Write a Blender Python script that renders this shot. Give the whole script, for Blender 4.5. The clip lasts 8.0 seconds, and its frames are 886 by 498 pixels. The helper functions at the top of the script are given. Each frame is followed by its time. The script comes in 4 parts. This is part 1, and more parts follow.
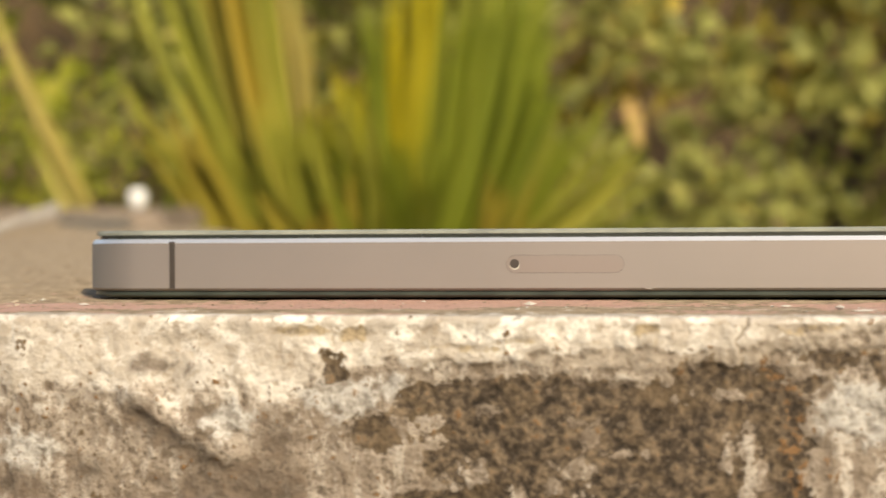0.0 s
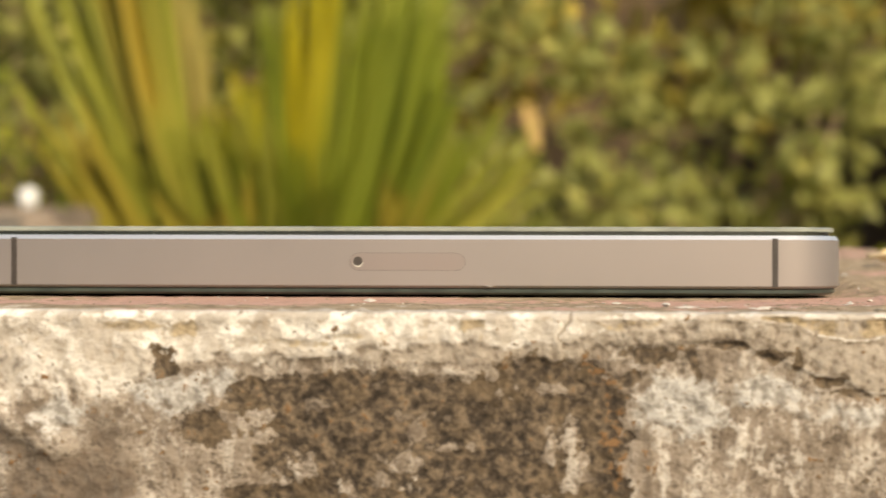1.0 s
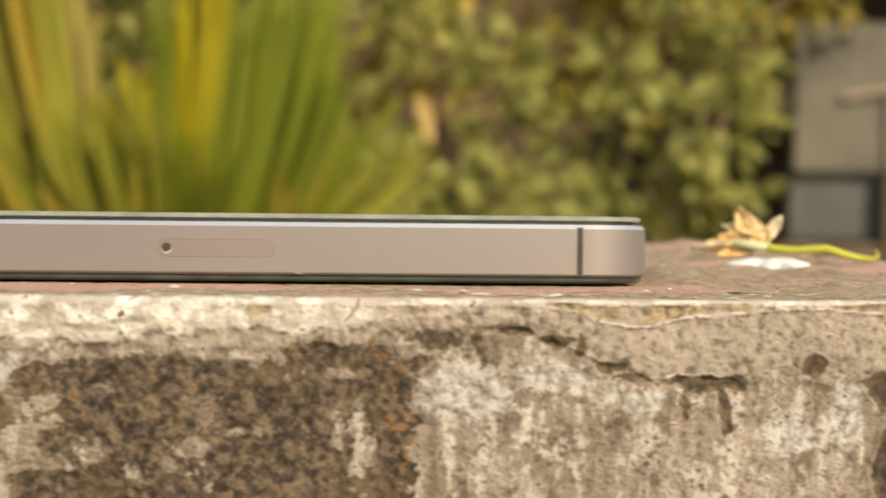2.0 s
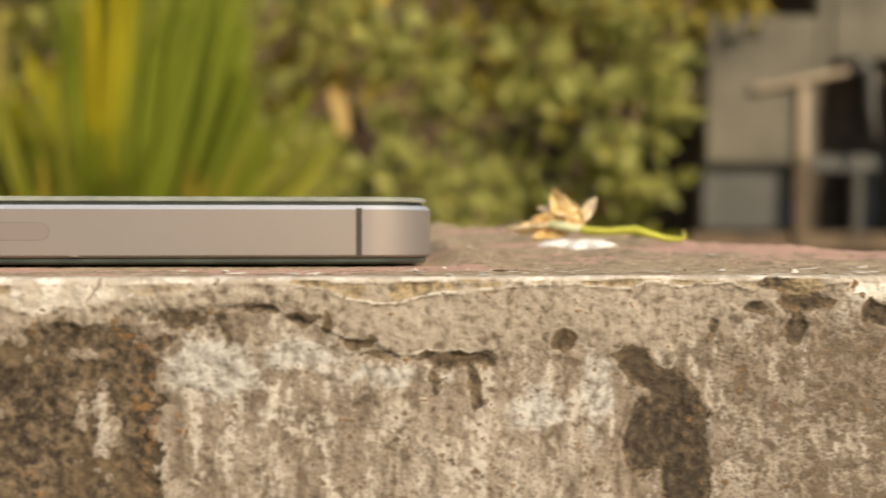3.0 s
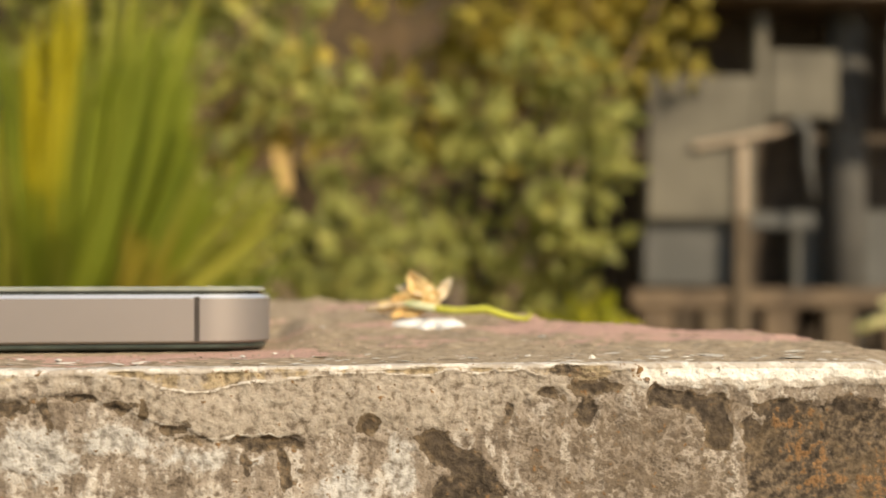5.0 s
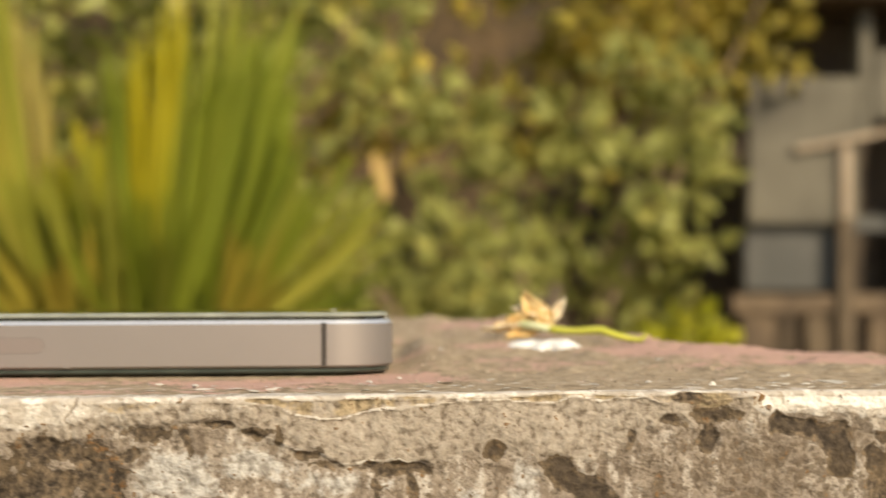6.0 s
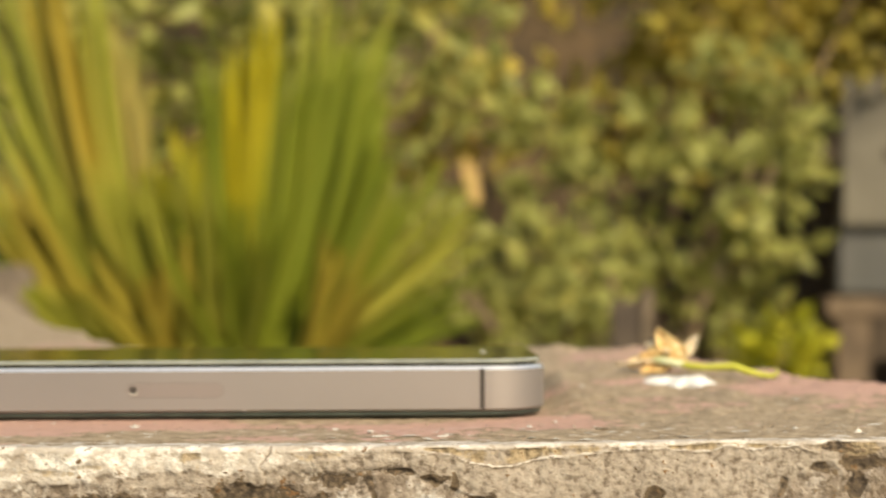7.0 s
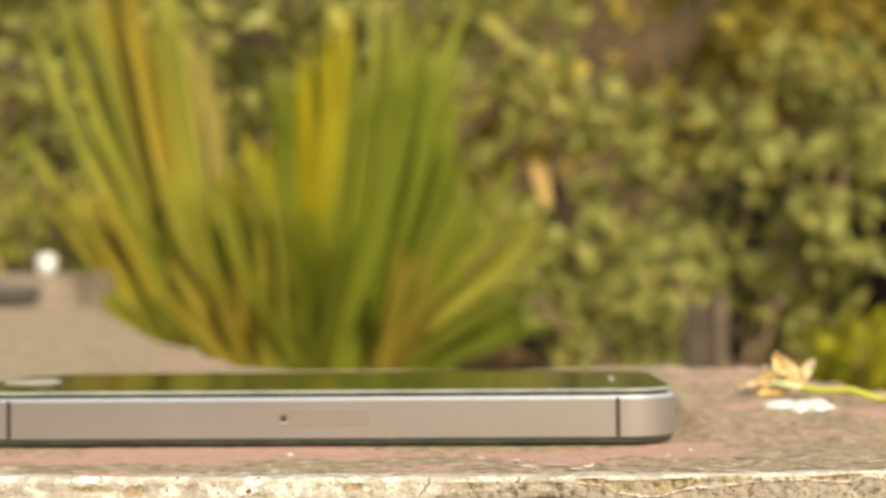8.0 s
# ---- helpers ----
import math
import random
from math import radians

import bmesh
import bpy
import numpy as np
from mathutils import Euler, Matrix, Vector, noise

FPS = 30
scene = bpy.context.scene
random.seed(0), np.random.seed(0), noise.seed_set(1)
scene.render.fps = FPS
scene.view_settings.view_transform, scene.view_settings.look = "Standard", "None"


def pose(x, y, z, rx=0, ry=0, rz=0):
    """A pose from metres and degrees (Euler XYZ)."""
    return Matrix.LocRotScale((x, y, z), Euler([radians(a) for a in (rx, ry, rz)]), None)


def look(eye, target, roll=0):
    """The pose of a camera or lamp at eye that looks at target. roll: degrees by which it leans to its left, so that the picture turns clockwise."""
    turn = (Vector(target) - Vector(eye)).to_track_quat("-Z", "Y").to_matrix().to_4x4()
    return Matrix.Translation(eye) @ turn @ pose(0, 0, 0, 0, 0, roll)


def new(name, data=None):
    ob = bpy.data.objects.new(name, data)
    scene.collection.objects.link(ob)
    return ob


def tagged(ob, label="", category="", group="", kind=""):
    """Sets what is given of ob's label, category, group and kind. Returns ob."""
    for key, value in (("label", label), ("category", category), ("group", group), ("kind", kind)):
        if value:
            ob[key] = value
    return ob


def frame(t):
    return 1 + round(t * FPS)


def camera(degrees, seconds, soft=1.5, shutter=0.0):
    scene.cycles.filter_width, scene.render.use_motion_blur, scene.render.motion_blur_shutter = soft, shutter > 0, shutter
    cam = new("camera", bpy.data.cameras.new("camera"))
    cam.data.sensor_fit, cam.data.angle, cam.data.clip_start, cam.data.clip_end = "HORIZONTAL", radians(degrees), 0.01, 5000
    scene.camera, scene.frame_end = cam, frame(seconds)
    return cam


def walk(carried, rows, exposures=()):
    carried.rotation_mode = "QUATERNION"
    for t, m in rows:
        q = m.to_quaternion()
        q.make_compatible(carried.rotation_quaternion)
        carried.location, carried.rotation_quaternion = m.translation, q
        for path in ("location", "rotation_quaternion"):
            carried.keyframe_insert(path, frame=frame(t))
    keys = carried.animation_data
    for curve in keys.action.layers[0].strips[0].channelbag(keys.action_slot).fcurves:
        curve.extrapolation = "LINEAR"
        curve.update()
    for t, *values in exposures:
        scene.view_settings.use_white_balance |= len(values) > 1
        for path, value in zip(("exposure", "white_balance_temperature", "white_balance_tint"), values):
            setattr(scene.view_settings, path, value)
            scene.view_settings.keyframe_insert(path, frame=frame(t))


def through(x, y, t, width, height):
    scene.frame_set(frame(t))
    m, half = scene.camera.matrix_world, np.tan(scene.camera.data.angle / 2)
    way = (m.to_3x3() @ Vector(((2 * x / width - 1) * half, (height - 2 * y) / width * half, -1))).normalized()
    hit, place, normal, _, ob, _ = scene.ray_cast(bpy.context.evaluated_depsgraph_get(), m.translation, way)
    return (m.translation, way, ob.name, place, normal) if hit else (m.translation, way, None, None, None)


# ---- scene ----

cam = camera(35.9, 8.0, soft=1.5, shutter=0.4)
cam.data.dof.use_dof = True
cam.data.dof.focus_distance = 0.178
cam.data.dof.aperture_fstop = 23.0

PATH = [
    (0, look((0.00753, -0.18785, 0.01679), (-0.01546, 0.01056, 0.00655), -0.58)),
    (0.5, look((0.01106, -0.18958, 0.01612), (-0.00519, 0.00954, 0.00670), -0.24)),
    (1, look((0.01567, -0.18945, 0.01615), (0.00710, 0.01012, 0.00624), -0.01)),
    (1.2, look((0.01703, -0.18964, 0.01595), (0.01135, 0.01005, 0.00637), 0.21)),
    (2.3, look((0.03368, -0.19078, 0.01486), (0.04315, 0.00866, 0.00341), 0.41)),
    (2.5, look((0.03788, -0.19108, 0.01390), (0.04869, 0.00829, 0.00220), 0.18)),
    (3, look((0.04799, -0.19223, 0.01385), (0.06575, 0.00663, 0.00211), 0.25)),
    (3.5, look((0.05337, -0.19548, 0.01478), (0.07580, 0.00310, 0.00676), 0.52)),
    (4, look((0.06266, -0.20085, 0.01552), (0.09057, -0.00291, 0.00916), 0.59)),
    (4.2, look((0.06443, -0.20434, 0.01708), (0.09506, -0.00680, 0.01061), 1.09)),
    (5.3, look((0.06361, -0.20815, 0.01967), (0.08544, -0.00937, 0.01693), 0.19)),
    (5.5, look((0.06308, -0.20881, 0.02021), (0.08262, -0.00978, 0.01755), 0.41)),
    (6, look((0.06004, -0.21192, 0.02281), (0.07109, -0.01225, 0.01983), -0.06)),
    (6.5, look((0.05453, -0.21838, 0.02696), (0.05746, -0.01841, 0.02492), -0.40)),
    (7, look((0.04873, -0.22486, 0.03109), (0.04716, -0.02488, 0.02836), -0.36)),
    (7.5, look((0.04186, -0.22841, 0.03340), (0.03542, -0.02852, 0.03147), -0.42)),
    (8, look((0.03698, -0.23459, 0.03687), (0.02568, -0.03492, 0.03451), -0.74)),
]
walk(cam, PATH, [(0, 0.40, 7400, 9), (2.5, 0.32, 7400, 9), (3.0, 0.27, 7400, 9), (4.2, 0.33, 7400, 9), (5.5, 0.36, 7400, 8), (6.5, 0.40, 7400, 7), (8, 0.55, 7450, 5)])

# ---- world and sun ----
SUN_FROM = Vector((0.42, -0.70, 0.60)).normalized()
world = bpy.data.worlds.new("sky")
scene.world = world
world.use_nodes = True
wn = world.node_tree.nodes
sky = wn.new("ShaderNodeTexSky")
sky.sky_type = "NISHITA"
sky.sun_disc = False
sky.sun_elevation = math.asin(SUN_FROM.z)
sky.sun_rotation = math.atan2(SUN_FROM.x, SUN_FROM.y)
wn["Background"].inputs["Strength"].default_value = 0.13
world.node_tree.links.new(sky.outputs["Color"], wn["Background"].inputs["Color"])
sun = new("sun", bpy.data.lights.new("sun", "SUN"))
sun.data.energy = 4.0
sun.data.angle = radians(0.5)
sun.data.color = (1.0, 0.893, 0.735)
sun.matrix_world = look(SUN_FROM * 5, (0, 0, 0))

# ---- small tools ----
CM = 0.01


def smooth(a, b, x):
    t = np.clip((x - a) / (b - a), 0, 1)
    return t * t * (3 - 2 * t)


def vnoise(p, seed=0):
    """Value noise in 0..1 for rows of points."""
    p = np.asarray(p, float)
    i = np.floor(p).astype(np.int64)
    f = p - i
    f = f * f * (3 - 2 * f)
    out = np.zeros(len(p))
    for dx in (0, 1):
        for dy in (0, 1):
            for dz in (0, 1):
                h = (i[:, 0] + dx) * 374761393 + (i[:, 1] + dy) * 668265263 + (i[:, 2] + dz) * 1440662683 + seed * 69069
                h &= 0xFFFFFFFF
                h = ((h ^ (h >> 13)) * 1274126177) & 0xFFFFFFFF
                h = (h ^ (h >> 16)) / 4294967295.0
                w = (f[:, 0] if dx else 1 - f[:, 0]) * (f[:, 1] if dy else 1 - f[:, 1]) * (f[:, 2] if dz else 1 - f[:, 2])
                out += w * h
    return out


def fbm(p, octaves=4, seed=0):
    p, total, norm, amp = np.asarray(p, float), 0.0, 0.0, 1.0
    for k in range(octaves):
        total = total + amp * vnoise(p * 2.0**k + 17.3 * k, seed + k)
        norm += amp
        amp *= 0.55
    return total / norm


def mesh_of(name, verts, faces, material=None, smooth_shade=True):
    me = bpy.data.meshes.new(name)
    me.from_pydata([tuple(v) for v in verts], [], [tuple(f) for f in faces])
    me.update()
    if material:
        me.materials.append(material)
    if smooth_shade:
        me.polygons.foreach_set("use_smooth", [True] * len(me.polygons))
    return me


def part(name, me, parent, label="", pose_m=None):
    ob = new(name, me)
    ob.parent = parent
    if pose_m is not None:
        ob.matrix_basis = pose_m
    if label:
        tagged(ob, label)
    return ob


def part_bm(name, bm, material, parent, label="", smooth_shade=False):
    me = bpy.data.meshes.new(name)
    bm.to_mesh(me)
    bm.free()
    me.materials.append(material)
    if smooth_shade:
        me.polygons.foreach_set("use_smooth", [True] * len(me.polygons))
    return part(name, me, parent, label)


def thing(name, label, category, at=(0, 0, 0), group="", kind=""):
    ob = new(name)
    ob.empty_display_size = 0.02
    ob.location = at
    return tagged(ob, label, category, group, kind)


def box_bm(x0, x1, y0, y1, z0, z1, bevel=0.0, bm=None):
    bm = bm or bmesh.new()
    m = Matrix.Translation(((x0 + x1) / 2, (y0 + y1) / 2, (z0 + z1) / 2)) @ Matrix.Diagonal((x1 - x0, y1 - y0, z1 - z0, 1))
    geo = bmesh.ops.create_cube(bm, size=1, matrix=m)
    if bevel:
        edges = list({e for v in geo["verts"] for e in v.link_edges})
        bmesh.ops.bevel(bm, geom=edges, offset=bevel, segments=2, affect="EDGES")
    return bm


# ---- materials ----
def node_mat(name):
    m = bpy.data.materials.new(name)
    m.use_nodes = True
    nt = m.node_tree
    return m, nt, nt.nodes["Principled BSDF"]


def coords(nt):
    return nt.nodes.new("ShaderNodeTexCoord").outputs["Object"]


def noise_node(nt, vec, scale, detail=4.0, rough=0.55, distortion=0.0):
    n = nt.nodes.new("ShaderNodeTexNoise")
    n.inputs["Scale"].default_value = scale
    n.inputs["Detail"].default_value = detail
    n.inputs["Roughness"].default_value = rough
    n.inputs["Distortion"].default_value = distortion
    nt.links.new(vec, n.inputs["Vector"])
    return n.outputs["Fac"]


def ramp(nt, fac, stops):
    r = nt.nodes.new("ShaderNodeValToRGB")
    while len(r.color_ramp.elements) < len(stops):
        r.color_ramp.elements.new(0.5)
    for e, (pos, col) in zip(r.color_ramp.elements, stops):
        e.position = pos
        e.color = (*col, 1) if len(col) == 3 else col
    nt.links.new(fac, r.inputs["Fac"])
    return r.outputs["Color"]


def mix(nt, fac, a, b, mode="MIX"):
    n = nt.nodes.new("ShaderNodeMix")
    n.data_type = "RGBA"
    n.blend_type = mode
    for value, socket in ((fac, n.inputs[0]), (a, n.inputs[6]), (b, n.inputs[7])):
        if isinstance(value, bpy.types.NodeSocket):
            nt.links.new(value, socket)
        elif isinstance(value, tuple):
            socket.default_value = (*value, 1)
        else:
            socket.default_value = value
    return n.outputs[2]


def calc(nt, op, a, b=0.0, c=0.0):
    n = nt.nodes.new("ShaderNodeMath")
    n.operation = op
    for value, socket in zip((a, b, c), n.inputs):
        if isinstance(value, bpy.types.NodeSocket):
            nt.links.new(value, socket)
        else:
            socket.default_value = value
    return n.outputs[0]


def step(nt, value, lo, hi):
    n = nt.nodes.new("ShaderNodeMapRange")
    n.interpolation_type = "SMOOTHSTEP"
    nt.links.new(value, n.inputs["Value"])
    n.inputs["From Min"].default_value = lo
    n.inputs["From Max"].default_value = hi
    return n.outputs["Result"]


def attribute(nt, name):
    n = nt.nodes.new("ShaderNodeAttribute")
    n.attribute_name = name
    return n.outputs["Fac"]


def bump(nt, bsdf, height, strength, distance):
    n = nt.nodes.new("ShaderNodeBump")
    n.inputs["Strength"].default_value = strength
    n.inputs["Distance"].default_value = distance
    nt.links.new(height, n.inputs["Height"])
    nt.links.new(n.outputs["Normal"], bsdf.inputs["Normal"])


def plain_mat(name, col_a, col_b, scale, rough=0.7, metallic=0.0, bump_strength=0.0, bump_distance=0.001, spread=(0.35, 0.65)):
    m, nt, b = node_mat(name)
    fac = noise_node(nt, coords(nt), scale, 5)
    nt.links.new(ramp(nt, fac, [(spread[0], col_a), (spread[1], col_b)]), b.inputs["Base Color"])
    b.inputs["Roughness"].default_value = rough
    b.inputs["Metallic"].default_value = metallic
    if bump_strength:
        bump(nt, b, fac, bump_strength, bump_distance)
    return m


def concrete_material():
    m, nt, b = node_mat("weathered_concrete")
    v = coords(nt)
    drip = nt.nodes.new("ShaderNodeMapping")
    drip.inputs["Scale"].default_value = (1.0, 1.0, 0.22)
    nt.links.new(v, drip.inputs["Vector"])
    broad = noise_node(nt, v, 110, 5, 0.6)
    mid = noise_node(nt, v, 380, 5, 0.6, 0.2)
    fine = noise_node(nt, v, 900, 5, 0.6)
    grain = noise_node(nt, v, 2600, 3, 0.55)
    runs = noise_node(nt, drip.outputs["Vector"], 520, 5, 0.6, 0.3)

    def spread(name, k_mid, k_fine):
        a = calc(nt, "MULTIPLY", calc(nt, "SUBTRACT", mid, 0.5), k_mid)
        c = calc(nt, "MULTIPLY", calc(nt, "SUBTRACT", fine, 0.5), k_fine)
        return calc(nt, "ADD", attribute(nt, name), calc(nt, "ADD", a, c))

    base = ramp(nt, broad, [(0.30, (0.165, 0.126, 0.092)), (0.48, (0.255, 0.204, 0.156)), (0.66, (0.345, 0.290, 0.232))])
    base = mix(nt, calc(nt, "MULTIPLY", step(nt, calc(nt, "ADD", calc(nt, "MULTIPLY", fine, 0.45), calc(nt, "MULTIPLY", runs, 0.55)), 0.51, 0.57), 0.8), base, (0.45, 0.395, 0.33))
    base = mix(nt, calc(nt, "MULTIPLY", step(nt, grain, 0.46, 0.36), 0.7), base, (0.13, 0.098, 0.07))
    base = mix(nt, calc(nt, "MULTIPLY", step(nt, mid, 0.44, 0.34), 0.85), base, (0.135, 0.10, 0.07))
    base = mix(nt, calc(nt, "MULTIPLY", step(nt, fine, 0.41, 0.34), 0.8), base, (0.10, 0.075, 0.053))
    wet = calc(nt, "MULTIPLY", attribute(nt, "streak"), step(nt, runs, 0.52, 0.62))
    base = mix(nt, calc(nt, "MULTIPLY", calc(nt, "MULTIPLY", wet, step(nt, fine, 0.42, 0.52)), 0.7), base, (0.46, 0.41, 0.35))
    dry = calc(nt, "MULTIPLY", attribute(nt, "streak"), step(nt, runs, 0.45, 0.35))
    base = mix(nt, calc(nt, "MULTIPLY", dry, 0.85), base, (0.13, 0.098, 0.07))
    base = mix(nt, calc(nt, "MULTIPLY", step(nt, spread("grime", 2.6, 3.2), 0.40, 0.62), 0.8), base, (0.115, 0.083, 0.054))
    base = mix(nt, calc(nt, "MULTIPLY", attribute(nt, "dusty"), 0.95), base, ramp(nt, mid, [(0.36, (0.235, 0.172, 0.105)), (0.60, (0.42, 0.325, 0.215))]))
    smoothed = ramp(nt, fine, [(0.36, (0.15, 0.115, 0.083)), (0.45, (0.295, 0.243, 0.188)), (0.62, (0.40, 0.343, 0.275))])
    base = mix(nt, calc(nt, "MULTIPLY", step(nt, attribute(nt, "plaster"), 0.3, 0.7), 0.85), base, smoothed)
    limecol = ramp(nt, broad, [(0.3, (0.36, 0.303, 0.24)), (0.65, (0.50, 0.445, 0.377))])
    limecol = mix(nt, calc(nt, "MULTIPLY", step(nt, mid, 0.49, 0.57), 0.85), limecol, (0.61, 0.56, 0.49))
    limecol = mix(nt, calc(nt, "MULTIPLY", step(nt, fine, 0.43, 0.34), 0.55), limecol, (0.29, 0.225, 0.155))
    limecol = mix(nt, calc(nt, "MULTIPLY", step(nt, spread("lime", 0.8, 0.6), 1.0, 1.25), 0.85), limecol, (0.80, 0.755, 0.675))
    col = mix(nt, step(nt, spread("lime", 1.1, 0.5), 0.38, 0.62), base, limecol)
    ashcol = ramp(nt, fine, [(0.40, (0.25, 0.23, 0.20)), (0.56, (0.50, 0.475, 0.435))])
    col = mix(nt, calc(nt, "MULTIPLY", step(nt, spread("ash", 1.2, 0.8), 0.40, 0.70), 0.75), col, ashcol)
    col = mix(nt, calc(nt, "MULTIPLY", step(nt, spread("stain_shade", 1.5, 0.9), 0.32, 0.78), 0.85), col, ramp(nt, mid, [(0.36, (0.062, 0.046, 0.032)), (0.62, (0.165, 0.122, 0.087))]))
    col = mix(nt, calc(nt, "MULTIPLY", step(nt, spread("olive", 0.8, 1.0), 0.42, 0.72), 0.9), col, ramp(nt, fine, [(0.38, (0.13, 0.094, 0.052)), (0.6, (0.36, 0.275, 0.165))]))
    lichcol = ramp(nt, fine, [(0.36, (0.027, 0.020, 0.014)), (0.48, (0.074, 0.054, 0.036)), (0.62, (0.18, 0.132, 0.086))])
    lichcol = mix(nt, calc(nt, "MULTIPLY", step(nt, broad, 0.50, 0.60), 0.45), lichcol, (0.13, 0.09, 0.05))
    lichcol = mix(nt, calc(nt, "MULTIPLY", step(nt, attribute(nt, "lichen"), 0.80, 1.05), 0.6), lichcol, (0.046, 0.034, 0.024))
    col = mix(nt, step(nt, spread("lichen", 2.0, 1.2), 0.43, 0.55), col, lichcol)
    rustcol = ramp(nt, grain, [(0.35, (0.11, 0.060, 0.027)), (0.6, (0.225, 0.125, 0.056))])
    col = mix(nt, step(nt, spread("rust", 1.0, 4.2), 0.56, 0.86), col, rustcol)
    pink = mix(nt, grain, (0.44, 0.245, 0.19), (0.56, 0.35, 0.285))
    col = mix(nt, calc(nt, "MULTIPLY", step(nt, spread("paint", 1.7, 0.9), 0.42, 0.60), 0.8), col, pink)
    col = mix(nt, calc(nt, "MULTIPLY", step(nt, attribute(nt, "split"), 0.4, 0.9), 0.8), col, (0.15, 0.11, 0.075))
    nt.links.new(col, b.inputs["Base Color"])
    b.inputs["Roughness"].default_value = 0.9
    b.inputs["Specular IOR Level"].default_value = 0.25
    h = calc(nt, "ADD", calc(nt, "MULTIPLY", fine, 0.75), calc(nt, "MULTIPLY", grain, 0.25))
    bump(nt, b, h, 0.75, 0.0008)
    return m


def leaf_material(name, dark, light, yellow, share=0.12, island=True, through=0.45, tip=None, tip_from=0.5):
    m, nt, b = node_mat(name)
    if island:
        rnd = nt.nodes.new("ShaderNodeNewGeometry").outputs["Random Per Island"]
    else:
        rnd = nt.nodes.new("ShaderNodeObjectInfo").outputs["Random"]
    col = ramp(nt, rnd, [(0.0, dark), (0.75 - share, light), (1.0 - share, light), (1.0, yellow)])
    streak = noise_node(nt, coords(nt), 30, 4)
    col = mix(nt, streak, col, mix(nt, 0.5, col, yellow))
    if tip:
        split = nt.nodes.new("ShaderNodeSeparateXYZ")
        nt.links.new(coords(nt), split.inputs[0])
        uneven = calc(nt, "ADD", split.outputs["Z"], calc(nt, "MULTIPLY", rnd, 0.16))
        col = mix(nt, step(nt, uneven, tip_from, tip_from + 0.32), col, tip)
    nt.links.new(col, b.inputs["Base Color"])
    b.inputs["Roughness"].default_value = 0.5
    b.inputs["Specular IOR Level"].default_value = 0.3
    trans = nt.nodes.new("ShaderNodeBsdfTranslucent")
    nt.links.new(col, trans.inputs["Color"])
    both = nt.nodes.new("ShaderNodeMixShader")
    both.inputs[0].default_value = through
    nt.links.new(b.outputs[0], both.inputs[1])
    nt.links.new(trans.outputs[0], both.inputs[2])
    nt.links.new(both.outputs[0], nt.nodes["Material Output"].inputs["Surface"])
    return m


CONCRETE = concrete_material()
ROUGH_CONCRETE = plain_mat("old_render", (0.16, 0.122, 0.088), (0.29, 0.226, 0.17), 14, 0.9, 0, 0.4, 0.004)
SOIL = plain_mat("dry_soil", (0.07, 0.045, 0.025), (0.19, 0.13, 0.07), 9, 0.95, 0, 0.6, 0.02)
# About half as bright as the soil: the bank's shade is in the colour.
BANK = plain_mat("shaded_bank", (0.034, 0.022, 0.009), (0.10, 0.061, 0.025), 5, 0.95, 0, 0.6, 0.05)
BARK = plain_mat("bark", (0.10, 0.065, 0.035), (0.26, 0.18, 0.11), 40, 0.9, 0, 0.6, 0.004)
ALU = plain_mat("anodised_aluminium", (0.252, 0.219, 0.198), (0.278, 0.241, 0.217), 25, 0.55, 0.6)
ALU_TRAY = plain_mat("tray_aluminium", (0.246, 0.202, 0.180), (0.270, 0.222, 0.198), 25, 0.55, 0.6)
CHAMFER = plain_mat("polished_chamfer", (0.86, 0.84, 0.80), (0.90, 0.88, 0.85), 60, 0.34, 0.8)
STRIP = plain_mat("antenna_plastic", (0.030, 0.022, 0.016), (0.045, 0.034, 0.026), 300, 0.55)
BLACK_GLASS = plain_mat("black_glass", (0.010, 0.011, 0.010), (0.020, 0.021, 0.018), 30, 0.09)
GLASS_EDGE = plain_mat("glass_edge", (0.19, 0.20, 0.17), (0.29, 0.30, 0.25), 200, 0.25)
DARK_EDGE = plain_mat("dark_glass_edge", (0.020, 0.026, 0.020), (0.045, 0.055, 0.042), 200, 0.3)
BUTTON_RING = plain_mat("button_ring", (0.55, 0.52, 0.42), (0.62, 0.58, 0.48), 200, 0.35, 0.4)
PETAL = plain_mat("dried_petal", (0.56, 0.33, 0.10), (0.74, 0.54, 0.26), 260, 0.7, 0, 0.4, 0.0006)
PETAL_PALE = plain_mat("pale_petal", (0.66, 0.50, 0.30), (0.80, 0.68, 0.48), 260, 0.7, 0, 0.4, 0.0006)
STEM = plain_mat("flower_stem", (0.36, 0.38, 0.03), (0.58, 0.55, 0.08), 150, 0.45, 0, 0.2, 0.0004)
CALYX = plain_mat("calyx", (0.42, 0.45, 0.22), (0.58, 0.58, 0.36), 200, 0.5, 0, 0.2, 0.0004)
CHALK = plain_mat("chalky_dropping", (0.72, 0.68, 0.60), (0.86, 0.83, 0.77), 500, 0.9, 0, 0.5, 0.0005)
GRIT = plain_mat("grit", (0.24, 0.18, 0.12), (0.44, 0.36, 0.265), 160, 0.9)
FLAKE = plain_mat("paint_flake", (0.44, 0.40, 0.335), (0.64, 0.59, 0.51), 300, 0.75)
# Grey set low so that the colour holds part of the shed's shade.
GREY_PANEL = plain_mat("grey_panel", (0.078, 0.068, 0.049), (0.150, 0.132, 0.095), 3.5, 0.8, 0, 0.2, 0.004)
BROWN_WOOD = plain_mat("brown_wood", (0.075, 0.050, 0.030), (0.16, 0.11, 0.065), 12, 0.85)
PALE_WOOD = plain_mat("pale_wood", (0.27, 0.205, 0.14), (0.38, 0.295, 0.205), 18, 0.8)
